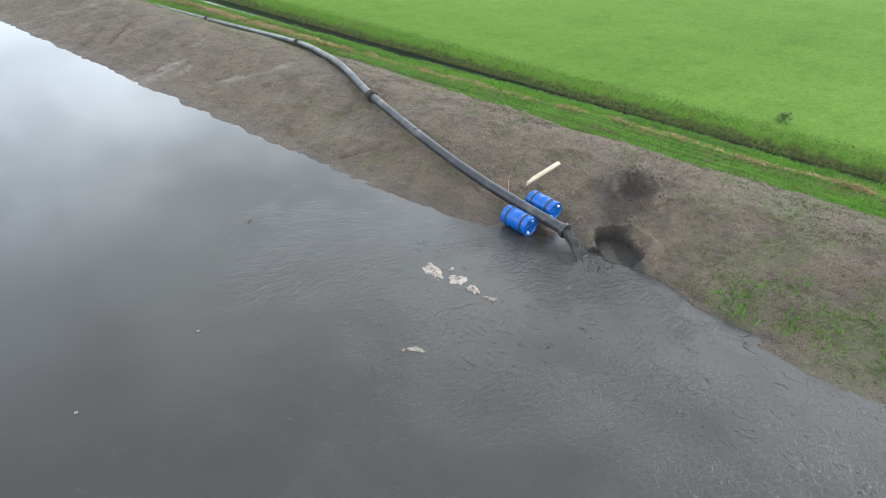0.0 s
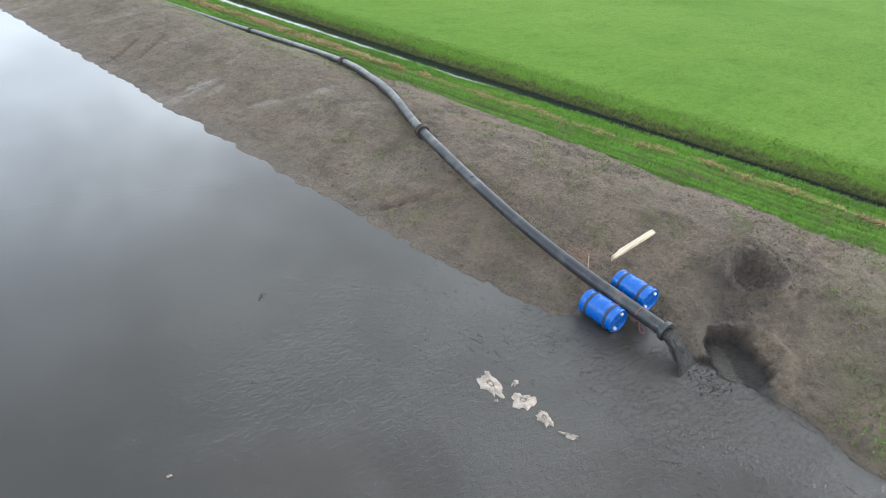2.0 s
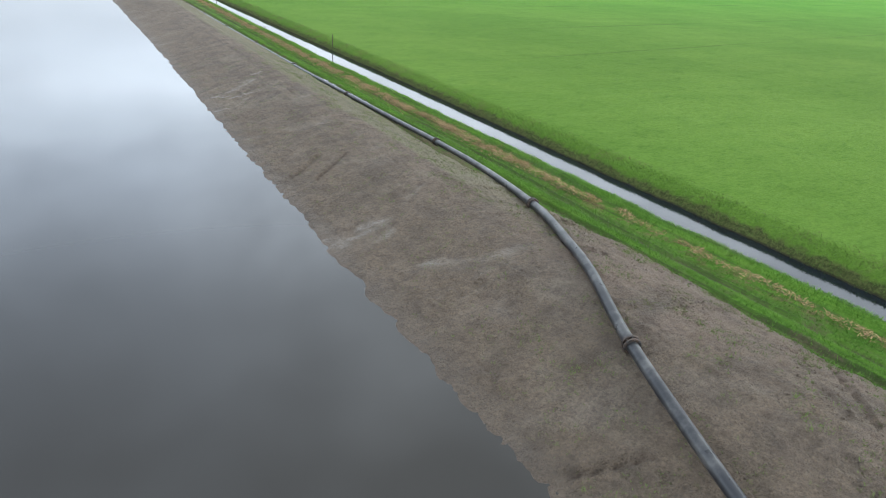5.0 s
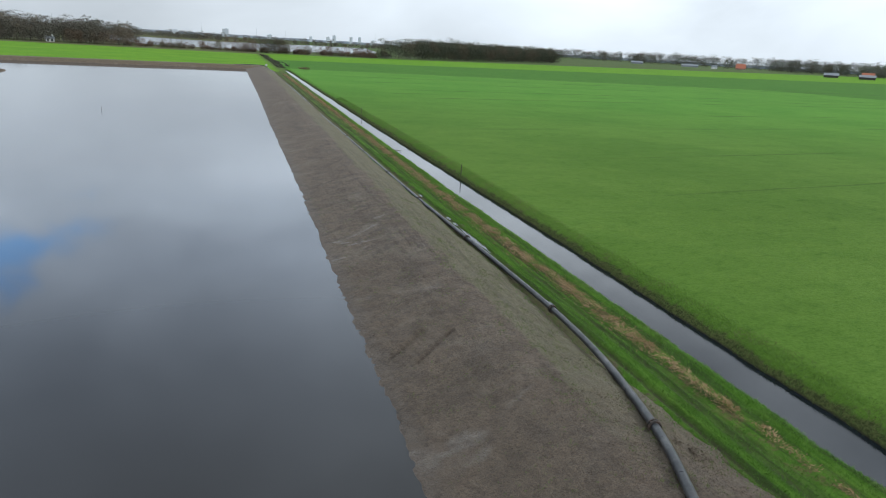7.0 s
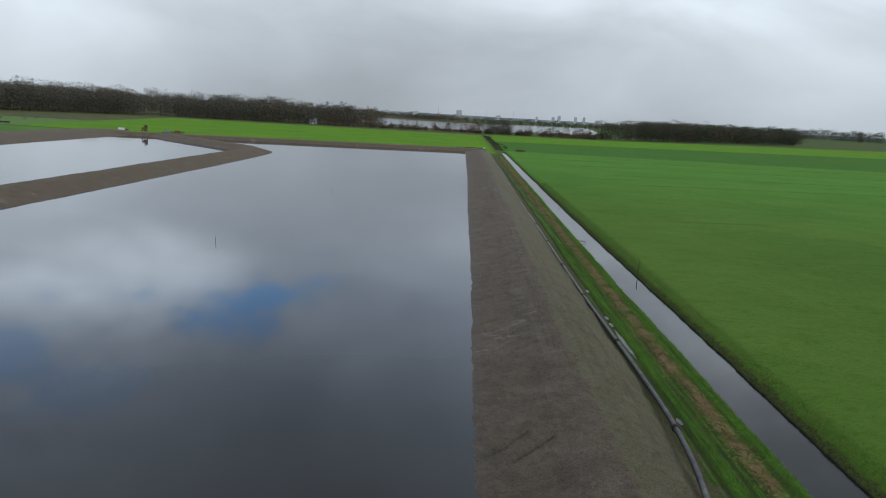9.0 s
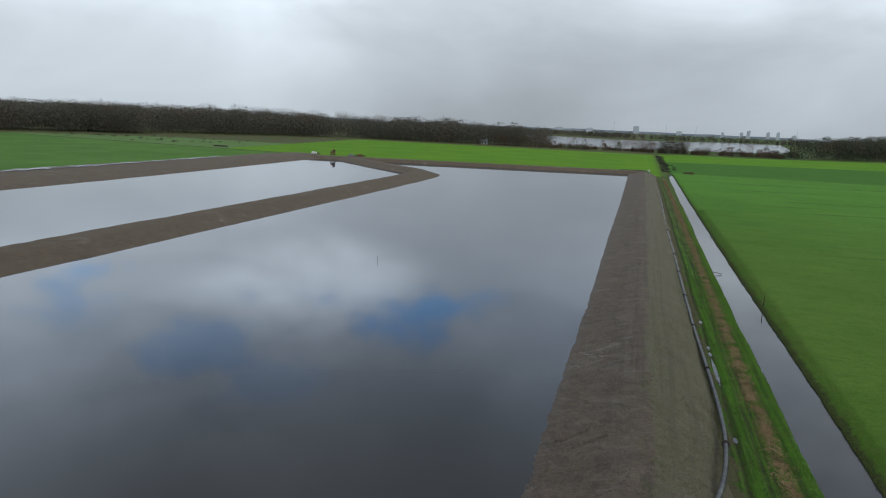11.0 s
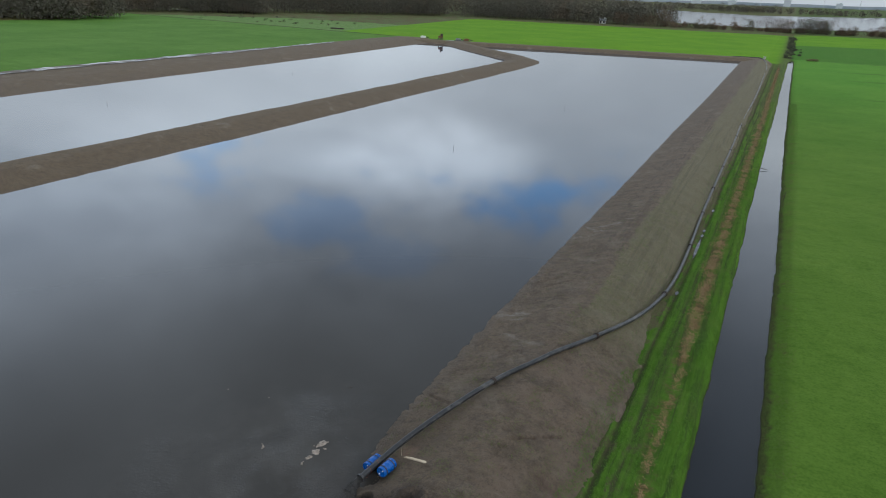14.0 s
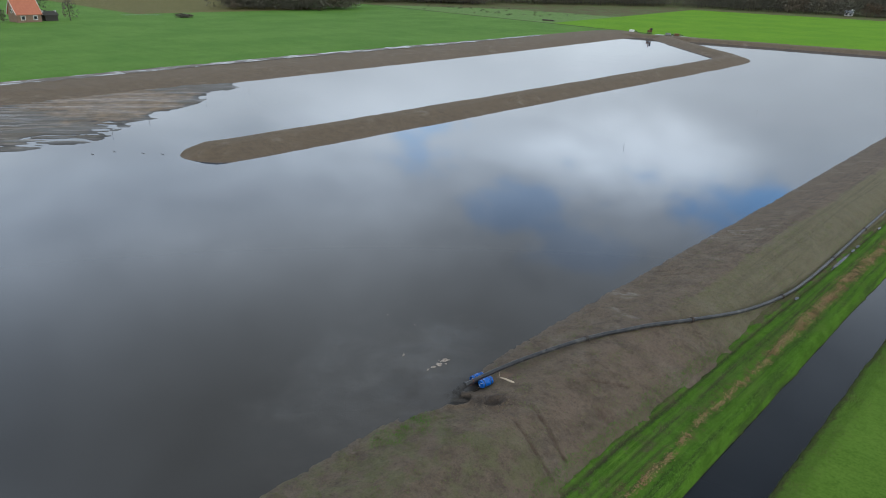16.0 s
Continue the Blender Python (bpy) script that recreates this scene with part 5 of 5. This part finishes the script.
# orange lashing round the pipe and the drums
lash = tagged(new("lashing_rope"), "thin orange rope lashing the drums to the pipe", "rope")
for yy in (8.62, 9.12):
    i = min(range(30), key=lambda k: abs(run[k].y - yy))
    loop = []
    for k in range(21):
        a = 2 * math.pi * k / 20
        loop.append(run[i] + Vector((math.cos(a) * (R_PIPE + 0.012), 0.10 * math.sin(a * 0.5), math.sin(a) * (R_PIPE + 0.012))))
    v, f = tube(loop, 0.005, 6)
    mesh_object("rope_loop", v, f, M_ROPE, lash)
tail = spline([(13.20, 8.60, 0.52), (13.10, 8.55, 0.40), (13.00, 8.45, 0.20), (13.05, 8.38, 0.12), (13.16, 8.44, 0.14), (13.10, 8.50, 0.22)], 0.04)
v, f = tube(tail, 0.005, 6)
mesh_object("rope_tail", v, f, M_ROPE, lash)

# ---- split plank on the mud ----
M_PLANK = material("fresh_sawn_wood", nodes=lambda N: {"color": N.mix(N.step(N.noise(N.scaled(N.place(), (3, 30, 3)), 1.0, 4), 0.35, 0.65), (0.46, 0.36, 0.25), (0.60, 0.50, 0.37)), "rough": 0.75})
plank = tagged(new("wooden_plank"), "pale split wooden plank lying on the mud", "plank")
p0, p1 = Vector((14.12, 9.86, 0.55)), Vector((15.30, 9.62, 0.90))
d = p1 - p0
plank.matrix_world = Matrix.Translation((p0 + p1) / 2) @ d.to_track_quat("X", "Z").to_matrix().to_4x4()
L = d.length
pv = [(-L / 2, -0.07), (-L / 2 + 0.10, -0.055), (-L / 2 + 0.02, -0.02), (-L / 2 + 0.16, 0.0), (-L / 2 + 0.07, 0.035), (-L / 2 + 0.24, 0.055), (-L / 2 + 0.33, 0.09), (L / 2 - 0.05, 0.085), (L / 2, 0.05), (L / 2 - 0.03, -0.08)]
bm = bmesh.new()
face = bm.faces.new([bm.verts.new((x, 0.78 * y, 0.0)) for x, y in pv])
ext = bmesh.ops.extrude_face_region(bm, geom=[face])
bmesh.ops.translate(bm, vec=(0, 0, 0.035), verts=[g for g in ext["geom"] if isinstance(g, bmesh.types.BMVert)])
part("board", bm, M_PLANK, plank)
bm = bmesh.new()
box(bm, -0.05, -0.03, 0.042, L * 0.82, 0.05, 0.02, 0.004, pose(0, 0, 0, 0, 0, 2.0))
part("splinter", bm, M_PLANK, plank)
twig = tagged(new("stick"), "thin pale stick stuck upright in the mud", "stick")
bm = bmesh.new()
cylinder(bm, (13.82, 10.12, 0.30), (13.80, 10.15, 0.66), 0.012, 0.008, 6)
part("shaft", bm, M_PLANK, twig)

# ---- foam on the water ----
M_FOAM = material("beige_foam", nodes=lambda N: {"color": N.mix(N.step(N.noise(N.place(), 7, 5, 0.7), 0.35, 0.65), (0.20, 0.165, 0.135), (0.38, 0.315, 0.26)), "rough": 0.8, "normal": N.bump(N.noise(N.place(), 30, 4), 0.5, 0.02)})


def foam(x, y, lx, ly, turn, seed):
    n, rings = 34, 4
    verts, faces = [(0, 0, 0.02)], []
    for r in range(1, rings + 1):
        for k in range(n):
            a = 2 * math.pi * k / n
            j = 1 + 0.75 * noise.noise((math.cos(a) * 1.6 + seed, math.sin(a) * 1.6, seed)) + 0.35 * noise.noise((math.cos(a) * 5 + seed, math.sin(a) * 5, 4.0))
            q = r / rings * max(0.25, j)
            verts.append((lx * q * math.cos(a), ly * q * math.sin(a), 0.028 * (1 - (r / rings) ** 3) + 0.003))
    for k in range(n):
        faces.append((0, 1 + k, 1 + (k + 1) % n))
    for r in range(rings - 1):
        for k in range(n):
            a, b = 1 + r * n + k, 1 + r * n + (k + 1) % n
            faces.append((a, b, b + n, a + n))
    ob = mesh_object("foam_patch", verts, faces, M_FOAM)
    ob.matrix_world = pose(x, y, 0.001, 0, 0, turn)
    return tagged(ob, "beige foam floating on the grey water", "foam", "foam patches")


for i, (x, y, lx, ly, turn) in enumerate(((10.08, 9.36, 0.36, 0.17, 70), (10.18, 8.78, 0.25, 0.20, 30), (10.14, 8.34, 0.26, 0.11, 60), (10.13, 7.87, 0.20, 0.06, 110), (7.93, 7.85, 0.17, 0.07, 120),
                                           (10.38, 9.12, 0.10, 0.05, 20), (9.85, 9.05, 0.05, 0.04, 0), (7.75, 8.0, 0.05, 0.03, 0), (5.6, 10.9, 0.035, 0.03, 0), (3.32, 10.42, 0.035, 0.03, 0))):
    foam(x, y, lx * 0.8, ly * 0.8, turn, 3.1 * i + 1)

# narrow field drain catching the sky beside the western reeds
fd = [(-311.5, 107.0), (-310.3, 106.6), (-303.6, 124.2), (-304.8, 124.6)]
tagged(mesh_object("field_drain_water", [(x, y, -0.76) for x, y in fd], [(0, 1, 2, 3)], M_LAKE, smooth=False), "narrow field drain shining in the green field", "water", kind="structure")

# ---- poles ----
M_POLE = material("weathered_pole", color=(0.07, 0.055, 0.045), rough=0.9)


def pole(x, y, z0, h, r, lean, label, group):
    base = tagged(new("pole"), label, "pole", group)
    base.location = (x, y, z0)
    bm = bmesh.new()
    cylinder(bm, (0, 0, -0.4), (lean, lean * 0.5, h), r, r * 0.8, 8)
    part("shaft", bm, M_POLE, base)
    bm = bmesh.new()
    cylinder(bm, (lean, lean * 0.5, h), (lean * 1.02, lean * 0.51, h + 0.05), r * 0.8, r * 0.45, 8)
    part("tip", bm, M_POLE, base)
    return base


for x, y, h in ((-11.3, 65.7, 1.3), (-8.9, 106.7, 1.4), (-73.3, 61.2, 1.5), (-78.2, 114.3, 1.5), (-61.6, 15.0, 1.4), (-66.3, 22.0, 1.1), (-73.9, 34.7, 1.0), (-81.5, 47.0, 1.4)):
    pole(x, y, -0.1, h * 0.48, 0.02, 0.06, "thin dark gauge pole standing in the pond", "gauge poles")
for x, y, h in ((28.2, 69.0, 1.2), (28.3, 122.0, 1.2), (25.9, 284, 1.6), (30.5, 301, 1.8)):
    pole(x, y, -1.3, h, 0.04, 0.05, "short wooden stake at the edge of the ditch", "ditch stakes")
for i, (x, y) in enumerate(((-52.9, 9.5), (-52.6, 12.0), (-49.5, 14.4), (-47.5, 16.0))):
    base = tagged(new("driftwood"), "dark branch floating on the pond", "branch", "floating branches")
    base.location = (x, y, 0.02)
    bm = bmesh.new()
    cylinder(bm, (-0.35, 0, -0.02), (0.3, 0.12, 0.0), 0.035, 0.02, 7)
    cylinder(bm, (0, 0.06, -0.01), (0.14, -0.12, 0.03), 0.02, 0.01, 6)
    part("branch", bm, M_POLE, base)

# branch hanging from the verge into the ditch
snag = tagged(new("driftwood"), "bare brown branch reaching into the ditch water", "branch")
snag.location = (25.15, 84.3, -1.42)
bm = bmesh.new()
cylinder(bm, (-0.35, -0.1, 0.30), (0.95, 0.15, 0.05), 0.045, 0.02, 7)
part("branch", bm, M_POLE, snag)
for a, b in (((0.2, 0.0, 0.18), (0.6, 0.5, 0.28)), ((0.5, 0.06, 0.12), (0.9, -0.3, 0.22))):
    bm = bmesh.new()
    cylinder(bm, a, b, 0.02, 0.008, 6)
    part("twig", bm, M_POLE, snag)

# a twig drifting on the silty water
for x, y, turn, long_ in ((8.62, 13.71, 40, 0.22), ):
    bit = tagged(new("driftwood"), "small dark twig floating on the grey pond", "twig")
    bit.matrix_world = pose(x, y, 0.008, 0, 0, turn)
    bm = bmesh.new()
    cylinder(bm, (-long_ / 2, 0, 0), (long_ / 2, 0.03, 0.01), 0.012, 0.007, 6)
    part("stem", bm, M_POLE, bit)
    bm = bmesh.new()
    cylinder(bm, (0, 0.01, 0.004), (long_ * 0.25, -long_ * 0.35, 0.03), 0.008, 0.004, 6)
    part("side_shoot", bm, M_POLE, bit)

# leafy weed growing on the ditch side
weed = tagged(new("weed"), "leafy green weed growing on the ditch side", "weed")
weed.location = (30.05, 7.65, ground_height(30.05, 7.65) - 0.03)
c = crown_cards(0, 0, 0.0, 0.42, 0.34, 150, (0.055, 0.7))
mesh_object("leaves", c, [(i, i + 1, i + 2) for i in range(0, len(c), 3)], material("weed_leaves", nodes=leaf_nodes((0.05, 0.10, 0.03), (0.14, 0.21, 0.07), (0.16, 0.22, 0.09)), spec=0.2), weed, smooth=False)
bm = bmesh.new()
cylinder(bm, (0, 0, -0.05), (0.02, 0.03, 0.3), 0.015, 0.008, 6)
part("stem", bm, M_POLE, weed)

# ---- machine and skip on the far corner of the banks ----
M_RUST = material("rust_paint", nodes=lambda N: {"color": N.mix(N.step(N.noise(N.place(), 2.5, 5), 0.4, 0.6), (0.10, 0.045, 0.025), (0.20, 0.09, 0.04)), "rough": 0.75})
M_RUBBER = material("rubber", color=(0.02, 0.02, 0.02), rough=0.85)


def excavator(x, y, z, turn, s=1.0):
    base = tagged(new("excavator"), "rusty brown tracked excavator on the earth bank", "excavator")
    base.matrix_world = pose(x, y, z, 0, 0, turn) @ Matrix.Diagonal((s, s, s, 1))
    for side in (-1, 1):
        bm = bmesh.new()
        box(bm, 0, side * 1.0, 0.42, 3.4, 0.5, 0.8, 0.25)
        part("crawler_track", bm, M_RUBBER, base)
    bm = bmesh.new()
    box(bm, -0.4, 0, 1.35, 2.6, 2.3, 0.9, 0.12)
    part("upper_body", bm, M_RUST, base)
    bm = bmesh.new()
    box(bm, 0.35, 0.65, 2.15, 1.3, 0.95, 1.2, 0.1)
    cab = part("cab", bm, M_RUST, base)
    bm = bmesh.new()
    box(bm, 0.42, 0.65, 2.3, 1.24, 0.99, 0.7, 0.03)
    part("cab_window", bm, M_GLASS, cab)
    bm = bmesh.new()
    cylinder(bm, (0.8, -0.1, 1.5), (2.8, -0.1, 3.0), 0.22, 0.18, 8)
    part("boom", bm, M_RUST, base)
    bm = bmesh.new()
    cylinder(bm, (2.8, -0.1, 3.0), (3.7, -0.1, 1.0), 0.16, 0.12, 8)
    part("stick_arm", bm, M_RUST, base)
    bm = bmesh.new()
    box(bm, 3.6, -0.1, 0.6, 0.7, 1.0, 0.7, 0.15)
    part("bucket", bm, M_STEEL, base)


excavator(-99.5, 231.5, 1.15, -60, 0.8)


def pump_unit(x, y, z, turn, mat, label):
    base = tagged(new("pump_unit"), label, "pump")
    base.matrix_world = pose(x, y, z, 0, 0, turn)
    bm = bmesh.new()
    box(bm, 0, 0, 0.55, 1.9, 1.1, 0.8, 0.06)
    part("housing", bm, mat, base)
    bm = bmesh.new()
    box(bm, 0, 0, 0.1, 3.0, 1.5, 0.2)
    part("skid", bm, M_STEEL, base)
    bm = bmesh.new()
    cylinder(bm, (1.2, 0, 0.6), (2.4, 0, 0.3), 0.15, None, 10)
    part("outlet_pipe", bm, M_PIPE, base)


pump_unit(-110, 236, 0.9, 10, M_WHITE, "white pump housing on the far bank")
pump_unit(-88.5, 232.5, 1.15, 30, M_RUST, "small rust-brown pump on the far bank")
pump_unit(-92.5, 233.2, 1.0, 20, M_SLATE, "low white crate on the far bank")

# culvert head at the meadow corner
culvert = tagged(new("culvert"), "grey concrete culvert head in the meadow ditch", "culvert")
culvert.location = (-184.7, 279, -0.9)
bm = bmesh.new()
box(bm, 0, 0, 0.35, 7.5, 1.2, 0.8, 0.08)
part("headwall", bm, M_STEEL, culvert)
bm = bmesh.new()
cylinder(bm, (-0.4, -0.8, 0.25), (-0.4, 0.8, 0.25), 0.3, None, 12)
part("culvert_pipe", bm, M_STEEL, culvert)

# bent elbow and white marker where the pipe turns onto the far bank
marker = tagged(new("marker_tub"), "white tub marking the bend of the pipeline", "tub")
v, f = lathe([(0, 0.30), (0.02, 0.34), (0.55, 0.40), (0.58, 0.42), (0.60, 0.40), (0.57, 0.36)], 16)
tub = mesh_object("tub_body", [(b, c, a) for a, b, c in v], f, M_WHITE, marker)
marker.location = (18.6, 250.4, 0.98)


# ---- growth: grass blades on the verge, seedlings on the mud, straw ----
def blades(name, xs, ys, zs, hs, ws, mat, label, category, lean=0.5):
    n = len(xs)
    a = rng.random(n) * 2 * math.pi
    b = rng.random(n) * 2 * math.pi
    base = np.stack([xs, ys, zs], 1)
    side = np.stack([np.cos(a), np.sin(a), np.zeros(n)], 1) * ws[:, None]
    tip = np.stack([np.cos(b) * lean * hs, np.sin(b) * lean * hs, hs], 1) * (0.6 + 0.4 * rng.random(n))[:, None]
    v = np.stack([base - side, base + side, base + tip], 1).reshape(-1, 3)
    me = bpy.data.meshes.new(name)
    me.vertices.add(3 * n)
    me.vertices.foreach_set("co", v.ravel())
    me.loops.add(3 * n)
    me.loops.foreach_set("vertex_index", np.arange(3 * n))
    me.polygons.add(n)
    me.polygons.foreach_set("loop_start", np.arange(0, 3 * n, 3))
    me.polygons.foreach_set("loop_total", np.full(n, 3))
    me.update(calc_edges=True)
    me.validate()
    me.materials.append(mat)
    return tagged(new(name, me), label, category, kind="stuff")


def blade_mat(name, a, b, c):
    def made(N):
        g = N.add("ShaderNodeNewGeometry").outputs["Random Per Island"]
        return {"color": N.mix(N.step(N.noise(N.place(), 0.6, 3), 0.45, 0.68), N.mix(g, a, b), c), "rough": 0.7}
    return material(name, nodes=made, spec=0.2)


M_BLADE = blade_mat("verge_grass", (0.062, 0.150, 0.018), (0.118, 0.255, 0.034), (0.110, 0.185, 0.038))
M_LIP = blade_mat("ditch_lip_grass", (0.095, 0.215, 0.022), (0.165, 0.330, 0.048), (0.150, 0.240, 0.05))
M_SPROUT = blade_mat("seedling_grass", (0.115, 0.150, 0.045), (0.165, 0.200, 0.070), (0.15, 0.150, 0.07))
M_STRAW = blade_mat("straw", (0.120, 0.070, 0.034), (0.50, 0.335, 0.175), (0.24, 0.140, 0.068))
M_DEAD = blade_mat("ditch_side_growth", (0.060, 0.115, 0.020), (0.125, 0.215, 0.042), (0.125, 0.112, 0.050))


def spread(n, x0, x1, y0, y1, keep, height):
    xs, ys = rng.uniform(x0, x1, n), y0 + (y1 - y0) * rng.random(n) ** 1.35
    ok = np.array([keep(x, y) > r for x, y, r in zip(xs, ys, rng.random(n))])
    xs, ys = xs[ok], ys[ok]
    return xs, ys, np.array([height(x, y) for x, y in zip(xs, ys)])


# the windrow of cut reed along the verge: (y, x)
STRAW = ((5, 23.75), (15, 23.55), (30, 23.42), (45, 23.35), (60, 23.5), (90, 23.65), (140, 23.75))


def top(x, y):
    return max(bank_height(x, y), ground_height(x, y)) if x < 22 else ground_height(x, y)


x, y, z = spread(190000, 20.0, 25.0, -6, 80, lambda x, y: (0.85 if x > lerp_table(((18, 20.4), (27, 21.05), (36, 21.45), (60, 21.6)), y) + 0.6 * fract(x, y, 0.7, 3, 80.0) else 0.12) * (0.30 + 0.70 * min(1, max(0, 0.55 + 2.2 * fract(x, y * 0.05, 2.6, 3, 83.0)))) * (1.0 - 0.75 * math.exp(-((x - lerp_table(STRAW, y)) / 0.35) ** 2) - 0.75 * math.exp(-((x - rut_line(21.72, y)) / 0.17) ** 2) - 0.75 * math.exp(-((x - rut_line(22.62, y)) / 0.14) ** 2)), top)
blades("verge_grass", x, y, z, rng.uniform(0.05, 0.14, len(x)), rng.uniform(0.007, 0.014, len(x)), M_BLADE, "lush uneven green grass on the verge", "grass", 0.8)
x, y, z = spread(62000, 23.9, 25.1, -6, 150, lambda x, y: 0.9 * math.exp(-((x - 24.62) / 0.36) ** 2), ground_height)
blades("ditch_lip_grass", x, y, z, rng.uniform(0.06, 0.17, len(x)), rng.uniform(0.006, 0.012, len(x)), M_LIP, "longer grass hanging over the lip of the ditch", "grass", 0.7)
x, y, z = spread(90000, 27.9, 29.6, -6, 150, lambda x, y: 0.85 * math.exp(-max(0, x - 28.9) * 3.0), ground_height)
blades("ditch_side_grass", x, y, z, rng.uniform(0.05, 0.14, len(x)), rng.uniform(0.006, 0.012, len(x)), M_DEAD, "dull green and dead growth on the ditch side", "grass", 1.0)


def sprout_keep(x, y):
    if math.hypot((x - 14.3) / 1.9, (y - 7.2) / 1.3) < 1 or bank_height(x, y) < 0.05:
        return 0.0
    return max(0.0, min(1, 3.2 * (fract(x, y, 1.1, 4, 85.0) + 0.05))) * (0.95 if y < 6 else 0.9 if x > 16.6 else 0.7 if y < 19 else 0.28)


x, y, z = spread(75000, 12.5, 20.6, -9, 55, sprout_keep, bank_height)
k = rng.integers(2, 6, len(x))
x, y, z = np.repeat(x, k), np.repeat(y, k), np.repeat(z, k)
x, y = x + rng.normal(0, 0.022, len(x)), y + rng.normal(0, 0.022, len(y))
blades("seedling_grass", x, y, z - 0.005, rng.uniform(0.03, 0.075, len(x)), rng.uniform(0.006, 0.013, len(x)), M_SPROUT, "sparse young grass sprouting from the mud", "grass", 0.9)
# ragged outer edge of the verge creeping over the foot of the bank
x, y, z = spread(26000, 18.9, 21.2, -8, 26, lambda x, y: max(0, min(1, 2.5 * fract(x, y, 0.9, 3, 88.0) + 0.9 * (x - 20.1))), top)
blades("verge_fringe", x, y, z, rng.uniform(0.04, 0.11, len(x)), rng.uniform(0.006, 0.012, len(x)), M_SPROUT, "pale ragged grass fringe at the foot of the bank", "grass", 0.9)
x, y, z = spread(9000, 12.6, 15.0, 0.5, 5.4, lambda x, y: max(0, 1.1 - 0.55 * math.hypot((x - 13.3) / 0.9, (y - 3.4) / 1.3)) * max(0, min(1, 0.5 + 2 * fract(x, y, 1.3, 2, 86.0))) * (1.0 if bank_height(x, y) > 0.06 else 0.0), bank_height)
blades("young_grass_patch", x, y, z, rng.uniform(0.04, 0.11, len(x)), rng.uniform(0.010, 0.018, len(x)), M_BLADE, "bright green patch of young grass on the mud", "grass", 0.9)
def straw_line(y):
    return lerp_table(STRAW, y) + 0.35 * fract(0, y, 0.22, 3, 90.0)


def straw_heap(x, y):
    far = max(0, min(1, (y - 24) / 12))
    wide = 0.15 + 0.22 * far + (0.15 + 0.25 * far) * max(0, fract(0, y, 0.4, 2, 92.0))
    return math.exp(-((x - straw_line(y)) / wide) ** 2) * max(0.03, min(1, (0.42 if y < 26 else 0.66) + 2.0 * fract(x * 0.8, y, 0.9, 3, 91.0)))


x, y, z = spread(340000, 22.5, 24.5, -6, 240, straw_heap, ground_height)
blades("straw_litter", x, y, z + 0.02 + 0.20 * np.array([straw_heap(a, b) for a, b in zip(x, y)]) * rng.random(len(x)), rng.uniform(0.02, 0.075, len(x)), rng.uniform(0.010, 0.026, len(x)), M_STRAW, "windrow of dry brown straw along the verge", "straw", 3.0)
# clods and crumbs on the mud
OCT = np.array([(1, 0, -0.4), (0, 1, -0.4), (-1, 0, -0.4), (0, -1, -0.4), (0, 0, 1)], dtype=float)
OCT_F = np.array([(0, 1, 4), (1, 2, 4), (2, 3, 4), (3, 0, 4)])


def lumps(name, xs, ys, zs, size, mat, label, category):
    n = len(xs)
    v = OCT[None] * (size[:, None, None] * (0.6 + 0.8 * rng.random((n, 5, 1)))) * np.array([1.2, 1.0, 0.75])
    a = rng.random(n) * 6.28
    c, s_ = np.cos(a)[:, None], np.sin(a)[:, None]
    v = np.stack([v[:, :, 0] * c - v[:, :, 1] * s_, v[:, :, 0] * s_ + v[:, :, 1] * c, v[:, :, 2]], 2) + np.stack([xs, ys, zs], 1)[:, None, :]
    f = (OCT_F[None] + 5 * np.arange(n)[:, None, None]).reshape(-1, 3)
    ob = mesh_object(name, v.reshape(-1, 3), f, mat, smooth=False)
    return tagged(ob, label, category, kind="stuff")


def clod_keep(x, y):
    if 4 < y < 9 and max(bank_marks(x, y)[1:]) > 0.1:
        return 0.0
    k = max(0.05, min(1, 2.4 * fract(x, y, 0.7, 3, 95.0)))
    ridge_ = 1.0 if x > 16.2 and y < 30 else 0.6
    return min(1.0, k * ridge_ + 0.8 * math.exp(-((x - 15.5) / 0.8) ** 2 - ((y - 7.4) / 0.7) ** 2))


x, y, z = spread(110000, 12.4, 20.5, -6, 40, clod_keep, bank_height)
lumps("mud_crumbs", x, y, z, 0.009 + 0.034 * rng.random(len(x)) ** 3, M_MUD, "crumbled clods of wet mud on the bank", "mud")

M_CLOD = material("dug_soil", nodes=lambda N: {"color": N.mix(N.add("ShaderNodeNewGeometry").outputs["Random Per Island"], (0.036, 0.028, 0.023), (0.085, 0.066, 0.051)), "rough": 0.7, "normal": N.bump(N.noise(N.place(), 40, 4, 0.7), 0.6, 0.02)})
x, y, z = spread(1500, 14.2, 16.7, 6.9, 8.3, lambda x, y: 0.9 if math.hypot((x - 15.4) / 1.0, (y - 7.65) / 0.6) < 1 else 0.1, bank_height)
lumps("dug_clods", x, y, z, 0.010 + 0.040 * rng.random(len(x)) ** 2.5, M_CLOD, "dark wet clods dug out round the pit", "mud")
end = run[0] - end_way * 0.85
x = np.clip(rng.normal(end.x - 0.02, 0.22, 160), end.x - 0.5, end.x + 0.5)
y = np.clip(rng.normal(end.y - 0.05, 0.26, 160), end.y - 0.6, end.y + 0.5)
lumps("slurry_splash", x, y, np.full(160, -0.005), 0.012 + 0.03 * rng.random(160) ** 2, M_DARKMUD, "lumps of dark slurry churning at the foot of the stream", "slurry")
